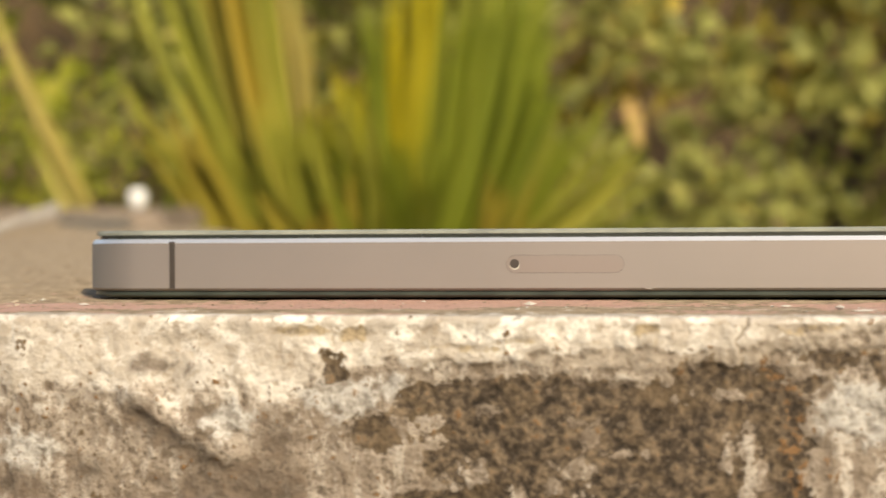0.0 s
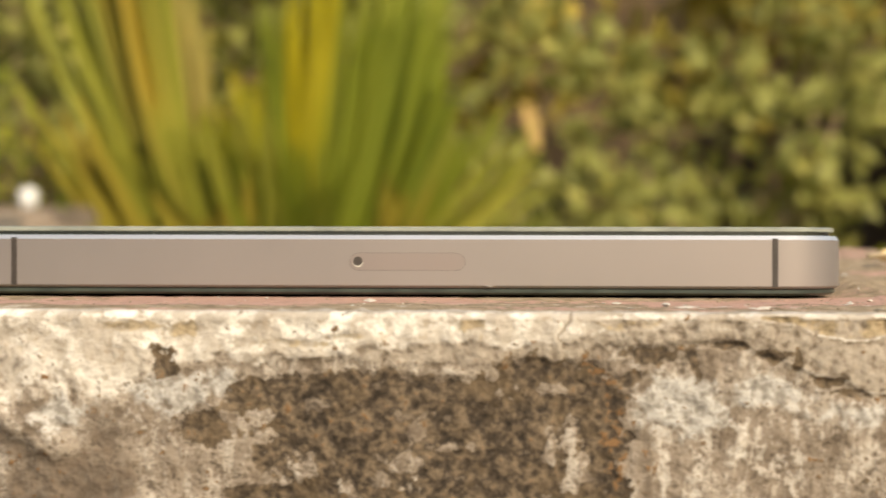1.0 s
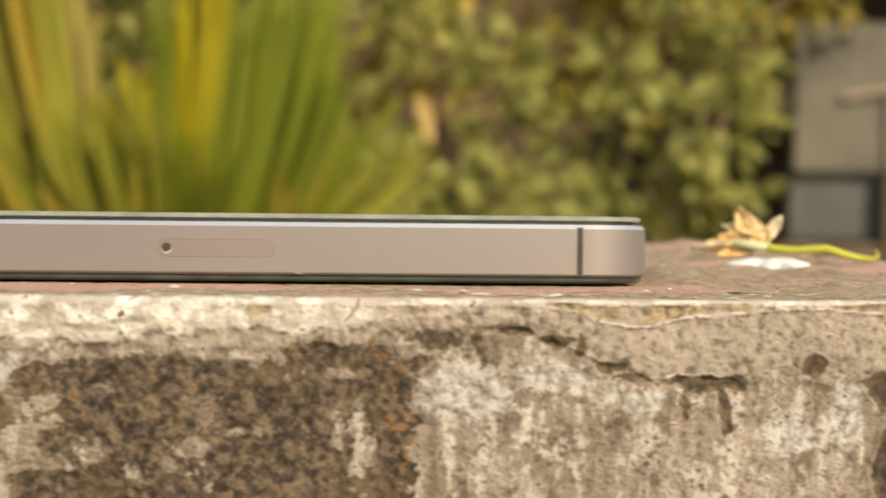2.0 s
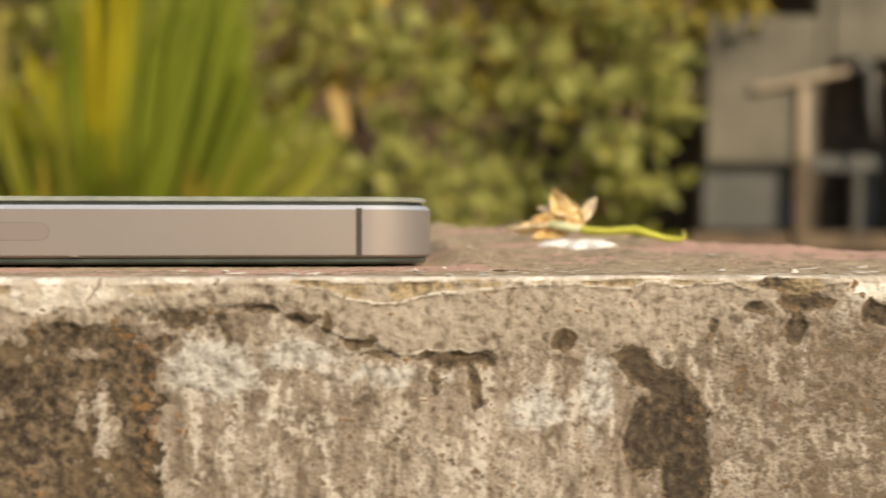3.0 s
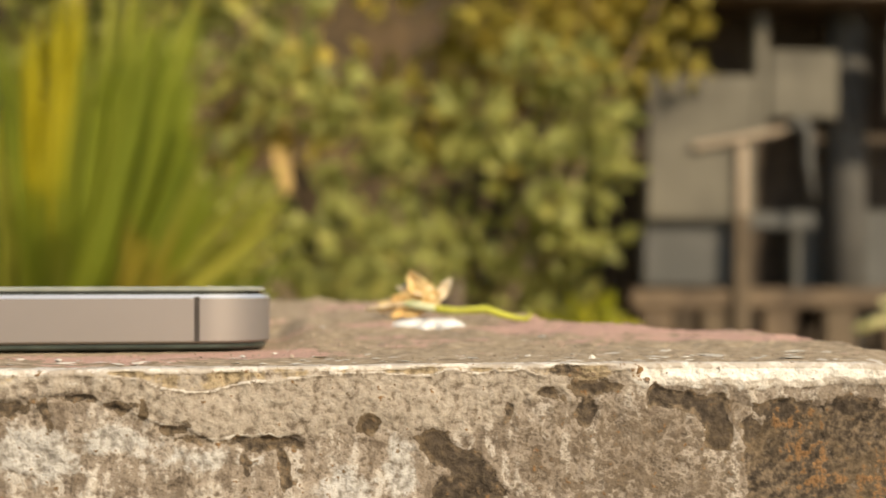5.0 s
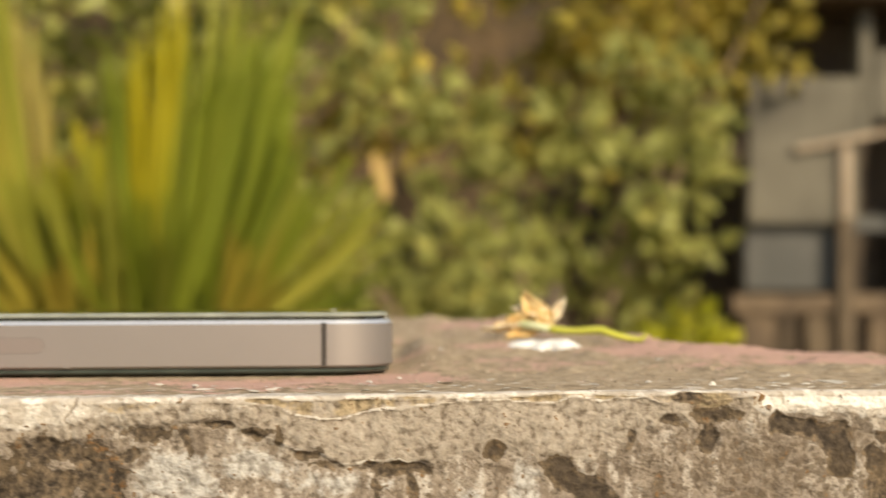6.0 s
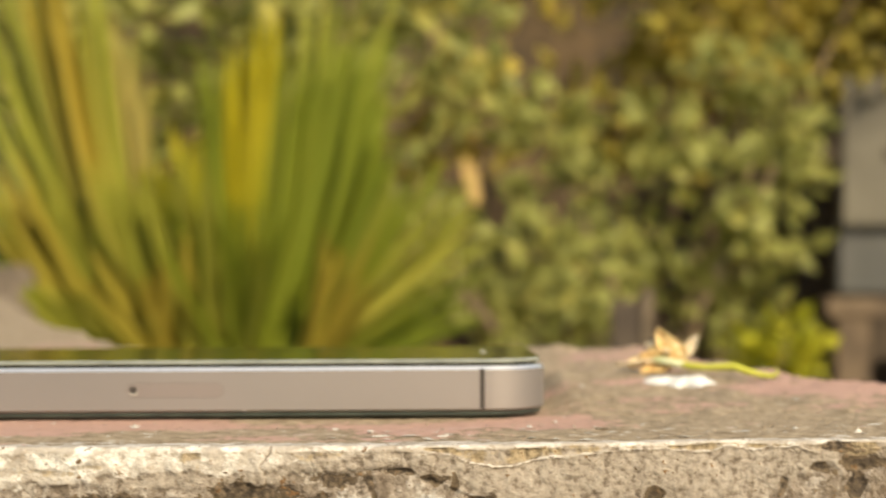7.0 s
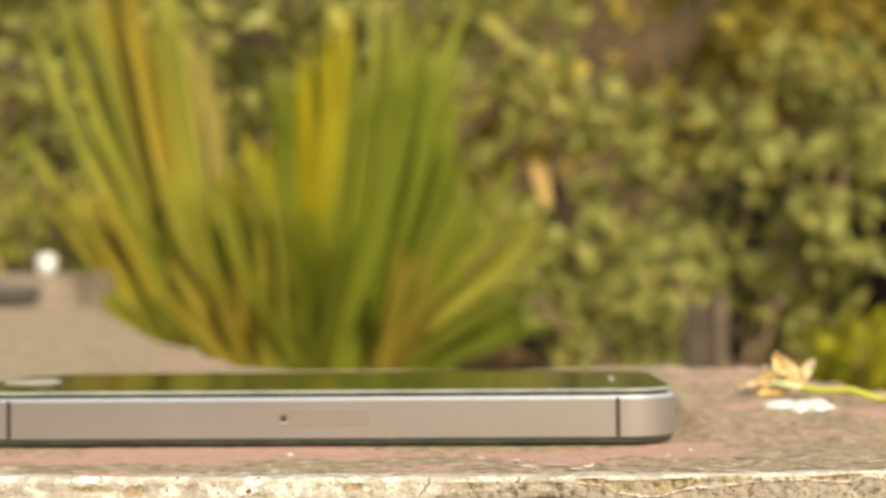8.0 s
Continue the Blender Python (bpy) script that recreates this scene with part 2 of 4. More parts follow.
GREY_WOOD = plain_mat("grey_weathered_wood", (0.11, 0.08, 0.05), (0.19, 0.14, 0.09), 25, 0.85)
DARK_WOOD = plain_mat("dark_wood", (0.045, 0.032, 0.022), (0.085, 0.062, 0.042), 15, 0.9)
DARK_GREY = plain_mat("dark_grey_panel", (0.070, 0.068, 0.060), (0.105, 0.100, 0.088), 5, 0.8, 0, 0.2, 0.004)
MID_WOOD = plain_mat("mid_wood", (0.08, 0.056, 0.032), (0.13, 0.092, 0.055), 12, 0.85)
PIPE_GREY = plain_mat("pipe_grey", (0.055, 0.050, 0.042), (0.085, 0.077, 0.065), 8, 0.8)
WHITE_SHEET = plain_mat("white_sheet", (0.62, 0.61, 0.58), (0.78, 0.77, 0.74), 8, 0.6)
OFF_WHITE = plain_mat("dull_white_board", (0.30, 0.285, 0.25), (0.40, 0.38, 0.335), 8, 0.7)
STRAP = leaf_material("strap_leaf", (0.24, 0.265, 0.032), (0.355, 0.365, 0.05), (0.49, 0.445, 0.075), 0.2, island=False, through=0.45)
STRAP_GREEN = leaf_material("green_strap_leaf", (0.175, 0.235, 0.018), (0.255, 0.305, 0.029), (0.37, 0.38, 0.054), 0.2, island=False, through=0.5)
STRAP_PALE = leaf_material("pale_strap_leaf", (0.52, 0.45, 0.13), (0.60, 0.51, 0.15), (0.66, 0.54, 0.17), 0.3, island=False, through=0.5)
STRAP_WARM = leaf_material("warm_strap_leaf", (0.32, 0.275, 0.037), (0.42, 0.355, 0.05), (0.53, 0.41, 0.066), 0.3, island=False, through=0.5)
STRAP_YELLOW = leaf_material("yellow_strap_leaf", (0.34, 0.34, 0.04), (0.46, 0.42, 0.055), (0.58, 0.48, 0.07), 0.3, island=False, through=0.55, tip=(0.56, 0.44, 0.07), tip_from=0.55)
STRAP_TIPPED = leaf_material("yellow_tipped_leaf", (0.20, 0.27, 0.018), (0.31, 0.35, 0.025), (0.46, 0.43, 0.04), 0.3, island=False, through=0.6, tip=(0.60, 0.53, 0.04), tip_from=0.62)
SHRUB = leaf_material("shrub_leaf", (0.065, 0.09, 0.020), (0.325, 0.345, 0.105), (0.58, 0.51, 0.14), 0.18)
SHRUB_WARM = leaf_material("shrub_leaf_warm", (0.09, 0.09, 0.015), (0.39, 0.34, 0.07), (0.60, 0.44, 0.085), 0.3)
SHRUB_BRIGHT = leaf_material("shrub_leaf_bright", (0.14, 0.19, 0.02), (0.33, 0.355, 0.045), (0.50, 0.45, 0.06), 0.3)
SHRUB_YELLOW = leaf_material("shrub_leaf_yellow", (0.24, 0.26, 0.02), (0.42, 0.40, 0.03), (0.52, 0.46, 0.04), 0.3)
PALE_BLADE = plain_mat("pale_blade", (0.50, 0.45, 0.17), (0.66, 0.58, 0.28), 12, 0.6)
DEAD_LEAF = plain_mat("withered_leaf", (0.27, 0.17, 0.045), (0.38, 0.25, 0.08), 30, 0.7)

# ---- the wall that carries everything ----
# Outer (front) line and inner (back) line of the wall's top, in centimetres.
OUTER_X = [-44, -24, -12.2, -9.2, -6, 2, 5, 9, 13, 14.85, 15.25, 15.42]
OUTER_Y = [90, 36, 2.2, -3.2, -3.7, -3.75, -3.6, -3.1, -3.0, -2.95, -2.72, -2.3]
INNER_X = [-31, -12, -4.0, -3.2, 0, 4, 8.7, 9.8, 12.1, 13.7, 15.0, 15.7, 15.8, 15.55]
INNER_Y = [86, 33, 15.0, 13.9, 13.6, 13.2, 13.8, 12.6, 6.4, 4.1, 3.1, 1.0, -1.2, -2.4]
O_AT = [0, 0.10, 0.16, 0.18, 0.28, 0.52, 0.62, 0.76, 0.91, 0.965, 0.985, 1.0]
I_AT = [0, 0.10, 0.17, 0.19, 0.33, 0.52, 0.70, 0.74, 0.84, 0.885, 0.92, 0.95, 0.98, 1.0]

RIM_X = [-9, 3, 5, 9, 12, 14.5, 15.1, 15.4]
RIM_Z = [0.16, 0.155, 0.14, 0.11, 0.09, 0.06, 0.0, -0.10]

# Marks on the wall's face: centre and half sizes, in centimetres.
STAIN_LEFT = [(-4.55, -1.0, 0.26, 0.24), (-3.5, -1.85, 1.0, 0.40), (-2.85, -1.3, 0.20, 0.34), (-5.2, -1.65, 0.28, 0.16),
              (-6.1, -1.8, 0.6, 0.22), (-5.0, -0.75, 0.5, 0.12), (-4.3, -0.45, 0.5, 0.10)]
# The first two strokes paint the shade under the diagonal ridge.
DARK_STROKES = [(-4.6, -0.95, -4.1, -1.30, 0.15), (-4.1, -1.35, -3.45, -1.62, 0.14), (-5.9, -0.85, -5.82, -1.05, 0.09)]
LICHEN_LEFT = [(-1.75, -1.15, 0.34, 0.24), (-1.25, -0.85, 0.30, 0.26), (-1.2, -2.2, 0.4, 0.5), (-2.27, -0.42, 0.10, 0.12), (-2.15, -0.50, 0.08, 0.08)]
LICHEN_BLOCKS = [(0.55, -1.65, 1.75, 1.14), (2.05, -1.60, 0.95, 1.22), (13.9, -1.55, 1.22, 1.10)]
PALE_FLECKS = [(-1.15, -1.02, 0.12, 0.10), (-1.09, -1.26, 0.10, 0.08), (-0.70, -1.63, 0.18, 0.15), (-0.95, -1.78, 0.12, 0.10), (-1.42, -1.63, 0.14, 0.12),
               (0.50, -1.02, 0.18, 0.06), (0.62, -1.24, 0.07, 0.14), (0.44, -1.56, 0.24, 0.10), (0.58, -1.78, 0.06, 0.20), (0.22, -1.72, 0.10, 0.14),
               (-0.2, -1.84, 0.12, 0.10), (2.36, -1.55, 0.12, 0.50), (2.12, -1.45, 0.07, 0.28), (0.95, -1.40, 0.26, 0.04), (0.90, -0.56, 0.24, 0.04),
               (2.2, -0.74, 0.14, 0.07), (1.7, -0.72, 0.10, 0.05), (-0.45, -0.92, 0.10, 0.05)]
LICHEN_MID = [(3.23, -0.32, 0.27, 0.09), (4.05, -0.23, 0.24, 0.05), (3.73, -0.42, 0.07, 0.18), (4.56, -0.32, 0.18, 0.09), (4.88, -0.44, 0.06, 0.14),
              (5.20, -0.62, 0.18, 0.06), (5.48, -0.77, 0.20, 0.06), (7.66, -0.65, 0.13, 0.15), (8.72, -1.85, 0.30, 0.5), (6.6, -1.25, 0.06, 0.30),
              (3.05, -0.62, 0.16, 0.10), (5.2, -1.30, 0.10, 0.06), (6.1, -1.05, 0.05, 0.22)]
LICHEN_STROKES = [(6.02, -0.83, 6.85, -0.87, 0.075), (8.50, -0.88, 8.95, -1.28, 0.20), (8.95, -1.28, 9.25, -1.70, 0.26), (9.22, -1.70, 9.22, -2.5, 0.32),
                  (11.5, -0.38, 12.35, -0.48, 0.13), (12.35, -0.5, 12.45, -0.95, 0.18)]
LICHEN_RIGHT = [(10.05, -0.31, 0.20, 0.09), (10.65, -0.24, 0.33, 0.13), (10.60, -0.58, 0.16, 0.17), (9.50, -0.51, 0.05, 0.11), (10.3, -0.02, 0.25, 0.05),
                (13.3, -0.55, 0.45, 0.14), (14.3, -0.55, 0.35, 0.16), (12.9, -0.85, 0.16, 0.22)]
RUST_SPOTS = [(2.57, -0.38, 0.11, 0.06), (2.70, -0.58, 0.09, 0.11), (2.82, -0.90, 0.10, 0.16), (2.90, -1.24, 0.12, 0.17), (2.88, -1.60, 0.12, 0.17),
              (2.86, -1.95, 0.10, 0.17), (14.7, -1.65, 0.30, 0.42), (13.7, -1.15, 0.32, 0.20), (13.9, -1.55, 0.36, 0.2), (13.5, -0.70, 0.40, 0.14),
              (11.2, -0.02, 0.10, 0.05), (12.2, -1.95, 0.2, 0.12)]
OLIVE_SPOTS = [(-2.6, 0.0, 0.5, 0.05), (-2.0, -0.05, 0.18, 0.10), (-0.75, -0.20, 0.42, 0.06), (-0.1, -0.12, 0.2, 0.04), (1.20, 0.0, 0.18, 0.10), (1.30, -0.14, 0.05, 0.10),
               (3.0, 0.03, 0.25, 0.04), (10.7, -0.05, 0.5, 0.10)]
ASH_SPOTS = [(-3.55, -1.07, 0.34, 0.24), (-2.05, -0.78, 0.5, 0.28), (-1.6, -0.68, 0.3, 0.2), (-5.9, -1.4, 0.4, 0.3), (4.6, -0.75, 0.6, 0.20), (3.6, -0.9, 0.5, 0.35),
             (5.6, -1.0, 0.6, 0.14), (8.1, -1.3, 0.2, 0.5), (7.4, -1.5, 0.4, 0.3)]
# Lower edge of the smooth plaster coat below the rim, and the hollow band above it.
PLASTER_X = [-3.5, -2.4, -1.6, -0.1, 0.1, 1.2, 2.2, 2.45, 2.65, 3.5, 4.1, 4.75, 5.2, 5.8, 6.9, 7.3, 8.2, 9.0, 10.0, 11.0, 12.5]
PLASTER_Z = [-0.2, -0.30, -0.36, -0.37, -0.44, -0.44, -0.38, -0.40, -0.22, -0.20, -0.15, -0.40, -0.58, -0.74, -0.77, -0.60, -0.70, -0.80, -0.30, -0.25, -0.25]
HOLLOW_X = [4.3, 4.7, 5.1, 5.6, 6.1, 6.9, 8.5, 9.9, 11.0, 11.3]
HOLLOW_Z = [0.10, 0.06, -0.08, -0.17, -0.11, 0.02, 0.02, -0.01, -0.04, 0.08]


def spots(x, z, items, power=2):
    """Signed depth inside the nearest of some rounded marks."""
    best = np.full(len(x), -3.0)
    for cx, cz, rx, rz in items:
        d = (np.abs((x - cx) / rx) ** power + np.abs((z - cz) / rz) ** power) ** (1 / power)
        best = np.maximum(best, (1 - d) * min(rx, rz) / 0.16)
    return best


def strokes(x, z, items):
    """The same for straight brush strokes from one point to another."""
    best = np.full(len(x), -3.0)
    for x0, z0, x1, z1, r in items:
        dx, dz = x1 - x0, z1 - z0
        t = np.clip(((x - x0) * dx + (z - z0) * dz) / (dx * dx + dz * dz), 0, 1)
        best = np.maximum(best, (r - np.hypot(x - x0 - t * dx, z - z0 - t * dz)) / 0.16)
    return best


def build_wall():
    s = np.concatenate([np.linspace(0, 0.17, 60, endpoint=False), np.linspace(0.17, 0.27, 60, endpoint=False), np.linspace(0.27, 1.0, 900)])
    ox, oy = np.interp(s, O_AT, OUTER_X), np.interp(s, O_AT, OUTER_Y)
    ix, iy = np.interp(s, I_AT, INNER_X), np.interp(s, I_AT, INNER_Y)
    for line in (ox, oy, ix, iy):
        line[1:-1] = (line[:-2] + line[1:-1] * 2 + line[2:]) / 4
    n = len(s)
    wob = fbm(np.c_[ix * 0.9, iy * 0.9, 0 * ix], 4, 31) - 0.5
    ix, iy = ix + 0.7 * wob, iy + 0.9 * wob
    deep = np.array([-60, -30, -14, -8, -5.5, -4.3])
    rim = np.interp(ox, RIM_X, RIM_Z)
    face_z = np.concatenate([deep, np.linspace(-3.6, -2.6, 10), np.linspace(-2.56, -0.16, 96)])
    rows = []
    for z in face_z:
        rows.append((ox, oy, z + (rim + 0.07) * smooth(-3.6, -0.16, np.full(n, z)), np.zeros(n)))
    for a in np.linspace(0.15, 1.0, 5):  # rounded lip
        ang = a * math.pi / 2
        r = 0.10
        rows.append((ox, oy + r * (1 - math.cos(ang)), -0.09 + rim + 0.09 * math.sin(ang), np.full(n, 0.5)))
    depth = np.concatenate([np.linspace(0.012, 0.28, 62), np.linspace(0.29, 0.995, 70), [1.0]])
    for d in depth:
        x, y = ox + (ix - ox) * d, oy + 0.1 + (iy - oy - 0.1) * d
        far = np.hypot(x - ox, y - oy)
        rows.append((x, y, rim * np.clip(1 - far / 3.3, 0, 1), np.full(n, 1.0)))
    for z in (-0.12, -0.4, -1.0, -2.5, -6, -20, -60):
        rows.append((ix, iy, np.full(n, z), np.full(n, 2.0)))
    X, Y, Z, K = (np.concatenate([r[k] for r in rows]) for k in range(4))
    P = np.c_[X, Y, Z]
    face, top = K < 0.7, K == 1.0
    wx = X + 0.12 * (fbm(P * 3.2, 4, 3) - 0.5) * 2
    wz = Z + 0.10 * (fbm(P * 3.2, 4, 9) - 0.5) * 2
    rough = fbm(P * 3.0, 5, 40) - 0.5
    ragged = 0.10 * (fbm(P * 9.0, 3, 27) - 0.5) * 2
    fleck = np.clip(spots(wx + ragged, wz - ragged, PALE_FLECKS), -0.5, 0.6)
    broken = np.maximum(spots(wx, wz, LICHEN_LEFT), spots(wx + 3 * ragged + 0.5 * rough, wz, LICHEN_BLOCKS, 4))
    broken = np.clip(0.5 + 0.6 * broken + 0.5 * rough, 0.10, 0.84) - 0.75 * np.clip(fleck + 0.42, 0, 1)
    solid = np.maximum.reduce([spots(wx, wz, LICHEN_MID), spots(wx, wz, LICHEN_RIGHT), strokes(wx, wz, LICHEN_STROKES)])
    solid = np.clip(0.52 + 1.2 * solid + 0.3 * rough, 0.12, 1.15)
    lich = np.maximum(broken, solid) * face
    # One mask for dark stains and the painted shade under the ridge.
    stain_shade = np.maximum(spots(wx, wz, STAIN_LEFT), strokes(wx, wz, DARK_STROKES))
    stain_shade = np.where(face, np.clip(0.40 + 0.40 * stain_shade + 0.7 * rough, 0, 0.85), 0)
    ash = np.where(face, np.clip(0.45 + 0.35 * spots(wx, wz, ASH_SPOTS) + 0.6 * rough, 0, 0.8), 0)
    edge = np.interp(wx, PLASTER_X, PLASTER_Z)
    feather = np.interp(wx, [6.9, 7.5], [0.03, 0.35])
    plaster = np.where(face, smooth(-feather, feather, wz - edge), 0) * (0.55 + 0.45 * smooth(2.2, 2.6, wx)) * smooth(-3.5, -2.0, wx) * smooth(12.5, 10.5, wx)
    notch = np.interp(wx, HOLLOW_X, HOLLOW_Z)
    top_line = np.tile(rim, len(rows)) - 0.045 + 0.015 * np.sin(X * 3.1)
    hollow = np.where(face, smooth(-0.02, 0.02, wz - notch) * smooth(0.012, -0.012, Z - top_line), 0) * smooth(4.3, 4.5, wx) * smooth(11.3, 11.1, wx)
    full = np.interp(X, [-7, -2, 0.6, 2.4, 2.6, 5, 10.8, 11.4, 15], [0.68, 1.05, 1.10, 0.80, 0.50, 0.40, 0.36, 1.3, 1.3])
    low = np.interp(wx, [-7, -3, -2, -0.2, 0.2, 2.4, 2.7, 4.6, 5.2, 10.8, 11.4, 14.8, 15.4], [-1.0, -0.75, -0.40, -0.36, -0.20, -0.22, -0.12, -0.08, 0.0, 0.0, -0.20, -0.22, -0.1])
    soft = np.interp(X, [-3.5, -1.5], [0.55, 0.10])
    lime = np.where(face, np.clip((wz - low) / (2 * soft) + 0.5, 0, 1) * full + 0.5 * rough, 0.0)
    lime = np.where(K == 0.5, 1.0 + 0.8 * rough, lime)
    lip = np.where(face, np.exp(-(((wz - notch) / 0.022) ** 2)) * smooth(4.3, 4.5, wx) * smooth(11.2, 11.0, wx), 0)
    # Highlight along the raised plaster edge, painted through the lime mask.
    edge_glint = np.where(face, np.exp(-(((wz - edge) / 0.03) ** 2)) * smooth(4.0, 5.0, wx) * smooth(7.0, 6.6, wx), 0)
    lime = np.maximum(lime, np.where(face, 0.95 * np.maximum(lip, 0.8 * edge_glint), 0))
    lime = np.where(top & (Y < -1.2), 0.24 + 0.9 * (fbm(P * np.array([1.2, 5.0, 1.0]), 4, 83) - 0.5) + 0.45 * smooth(-2.9, -3.7, Y), lime)
    lime = np.clip(np.maximum(lime, np.where(face, 0.5 + 0.5 * np.clip(spots(wx, wz, [(4.22, -1.3, 0.10, 0.20), (0.9, -0.56, 0.24, 0.04)]), -1, 0.6), 0)) * (1 - 0.5 * hollow), 0, 1.4)
    rust = np.where(face, np.clip(0.40 + 0.55 * spots(wx, wz, RUST_SPOTS) + 0.5 * rough, 0, np.where(X < 5, 0.80, 0.60)), 0)
    olive = np.where(K == 0, np.clip(0.5 + 0.8 * spots(wx, wz, OLIVE_SPOTS) + 0.5 * rough, 0, 1), 0)
    olive = np.maximum(olive, hollow * np.clip(0.55 + 1.6 * (fbm(P * 4.0, 3, 19) - 0.42), 0, 0.95))
    streak = np.where(face, smooth(2.9, 3.4, wx) * smooth(10.2, 9.2, wx) * smooth(0.0, 0.25, edge - wz), 0)
    band = 1 - np.abs(Y + 0.85 + 0.25 * np.sin(X * 0.7)) / 1.25
    more = np.maximum(band, np.minimum(0.8 * smooth(10.0, 12.0, X), smooth(0.8, 2.2, Y)))
    red = np.where(top, np.clip(0.20 + 0.75 * more + 2.4 * (fbm(P * np.array([0.45, 1.1, 1]), 4, 77) - 0.47), 0, 1), 0)
    red = red * smooth(-8.5, -6.5, X) * (1 - 0.75 * smooth(6.4, 8.0, X) * smooth(1.2, 0.2, Y))
    line = 2.26 + 0.04 * np.sin(Z * 13) + np.where(Z < -0.36, (-0.36 - Z) * 0.7, 0) + 0.2 * (fbm(P * 6, 3, 5) - 0.5)
    split = np.where(face & (Z > -1.0), np.exp(-(((X - line) / 0.022) ** 2)), 0) * smooth(-1.0, -0.5, Z)
    split = np.maximum(split, np.where(top & (Y < -1.0), np.exp(-(((X - 2.28 - 0.1 * np.sin(Y * 3)) / 0.04) ** 2)) * 0.5, 0))
    # relief, in centimetres
    coarse = fbm(P * 0.9, 4, 51) - 0.5
    mid = fbm(P * 6.0, 4, 63) - 0.5
    push = 0.22 * coarse + 0.075 * mid + 0.02 * smooth(0.2, 0.8, lime) + 0.034 * plaster - 0.03 * smooth(0.3, 0.8, lich) - 0.03 * split - 0.025 * smooth(0.3, 0.9, olive) - 0.015 * hollow + 0.02 * lip
    push = push + np.where(face, 0.10 * np.exp(-((strokes(wx, wz, [(-4.5, -0.80, -3.45, -1.42, 0.05)]) * 0.16 / 0.12) ** 2)), 0)
    Y = Y - np.where(face, push, 0)
    under = (X > -6.6) & (X < 6.6) & (Y > -0.35) & (Y < 6.2)
    lift = 0.045 * (fbm(P * 2.0, 4, 91) - 0.55) + 0.03 * (fbm(P * 9.0, 3, 92) - 0.5)
    lift = lift + 0.16 * (fbm(P * 1.6, 4, 97) - 0.5) * smooth(6.8, 7.6, np.maximum(X, -X - 0.2)) * smooth(-1.5, 0.5, Y)
    lift = lift + 0.35 * (fbm(P * 0.35, 2, 95) - 0.5) * smooth(7.0, 14.0, Y)
    away = np.hypot(X - np.tile(ix, len(rows)), Y - np.tile(iy, len(rows)))
    lift = lift + 0.34 * (fbm(P * 1.7, 4, 98) - 0.42) * smooth(3.0, 0.4, away) * smooth(6.8, 8.0, X) * smooth(4.0, 7.0, Y)
    hollow = smooth(-7.5, -6.75, X) * smooth(7.2, 6.5, X) * smooth(8.2, 6.4, Y) * np.clip(Y, 0, 6.4) * 0.0505
    Z = Z + np.where(top, np.where(under, np.minimum(lift, -0.004), lift) - hollow, 0)
    Z = Z - np.where((K >= 1) & (Y > 13) & (X < 0), 0.028 * (Y - 13), 0)
    count = len(rows)
    idx = np.arange(n * count).reshape(count, n)
    quads = np.stack([idx[:-1, :-1], idx[:-1, 1:], idx[1:, 1:], idx[1:, :-1]], -1).reshape(-1, 4).tolist()
    ends = [idx[:, -1].tolist()]
    me = mesh_of("garden_wall", np.c_[X, Y, Z] * CM, quads + ends, CONCRETE)
    for name, values in (("lichen", lich), ("lime", lime), ("rust", rust), ("olive", olive), ("paint", red), ("split", split), ("dusty", top * 1.0), ("plaster", plaster), ("stain_shade", stain_shade), ("ash", ash), ("streak", streak), ("grime", np.where(K == 0, 0.50 * smooth(8.8, 10.8, wx) * smooth(-0.15, -0.7, wz) + 0.4 * rough, 0))):
        me.attributes.new(name, "FLOAT", "POINT").data.foreach_set("value", values.astype(np.float32))
    return tagged(new("wall_garden", me), "weathered concrete garden wall with flaking limewash, dark lichen and red paint traces", "wall", kind="structure")


build_wall()


# ---- ground and distance ----
def ground():
    k = 60
    g = np.sign(np.linspace(-1, 1, k)) * np.abs(np.linspace(-1, 1, k)) ** 3 * 400
    X, Y = np.meshgrid(g, g)
    Z = -0.60 + 0.08 * (fbm(np.c_[X.ravel(), Y.ravel(), 0 * X.ravel()] * 0.6, 3, 8) - 0.5)
    idx = np.arange(k * k).reshape(k, k)
    quads = np.stack([idx[:-1, :-1], idx[:-1, 1:], idx[1:, 1:], idx[1:, :-1]], -1).reshape(-1, 4)
    tagged(new("ground", mesh_of("ground", np.c_[X.ravel(), Y.ravel(), Z], quads, SOIL)), "dry brown garden soil below the wall", "ground", kind="structure")


ground()


def bank():
    nx, nz = 90, 30
    u, w = np.meshgrid(np.linspace(-5.0, 4.6, nx), np.linspace(0, 1, nz))
    u, w = u.ravel(), w.ravel()
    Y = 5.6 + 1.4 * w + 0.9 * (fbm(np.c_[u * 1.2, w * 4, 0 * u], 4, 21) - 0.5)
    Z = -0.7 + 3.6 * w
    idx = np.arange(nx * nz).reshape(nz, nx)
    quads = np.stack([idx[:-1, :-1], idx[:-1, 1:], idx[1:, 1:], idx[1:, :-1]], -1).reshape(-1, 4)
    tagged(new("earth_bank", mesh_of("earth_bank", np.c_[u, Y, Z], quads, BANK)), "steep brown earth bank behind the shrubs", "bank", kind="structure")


bank()


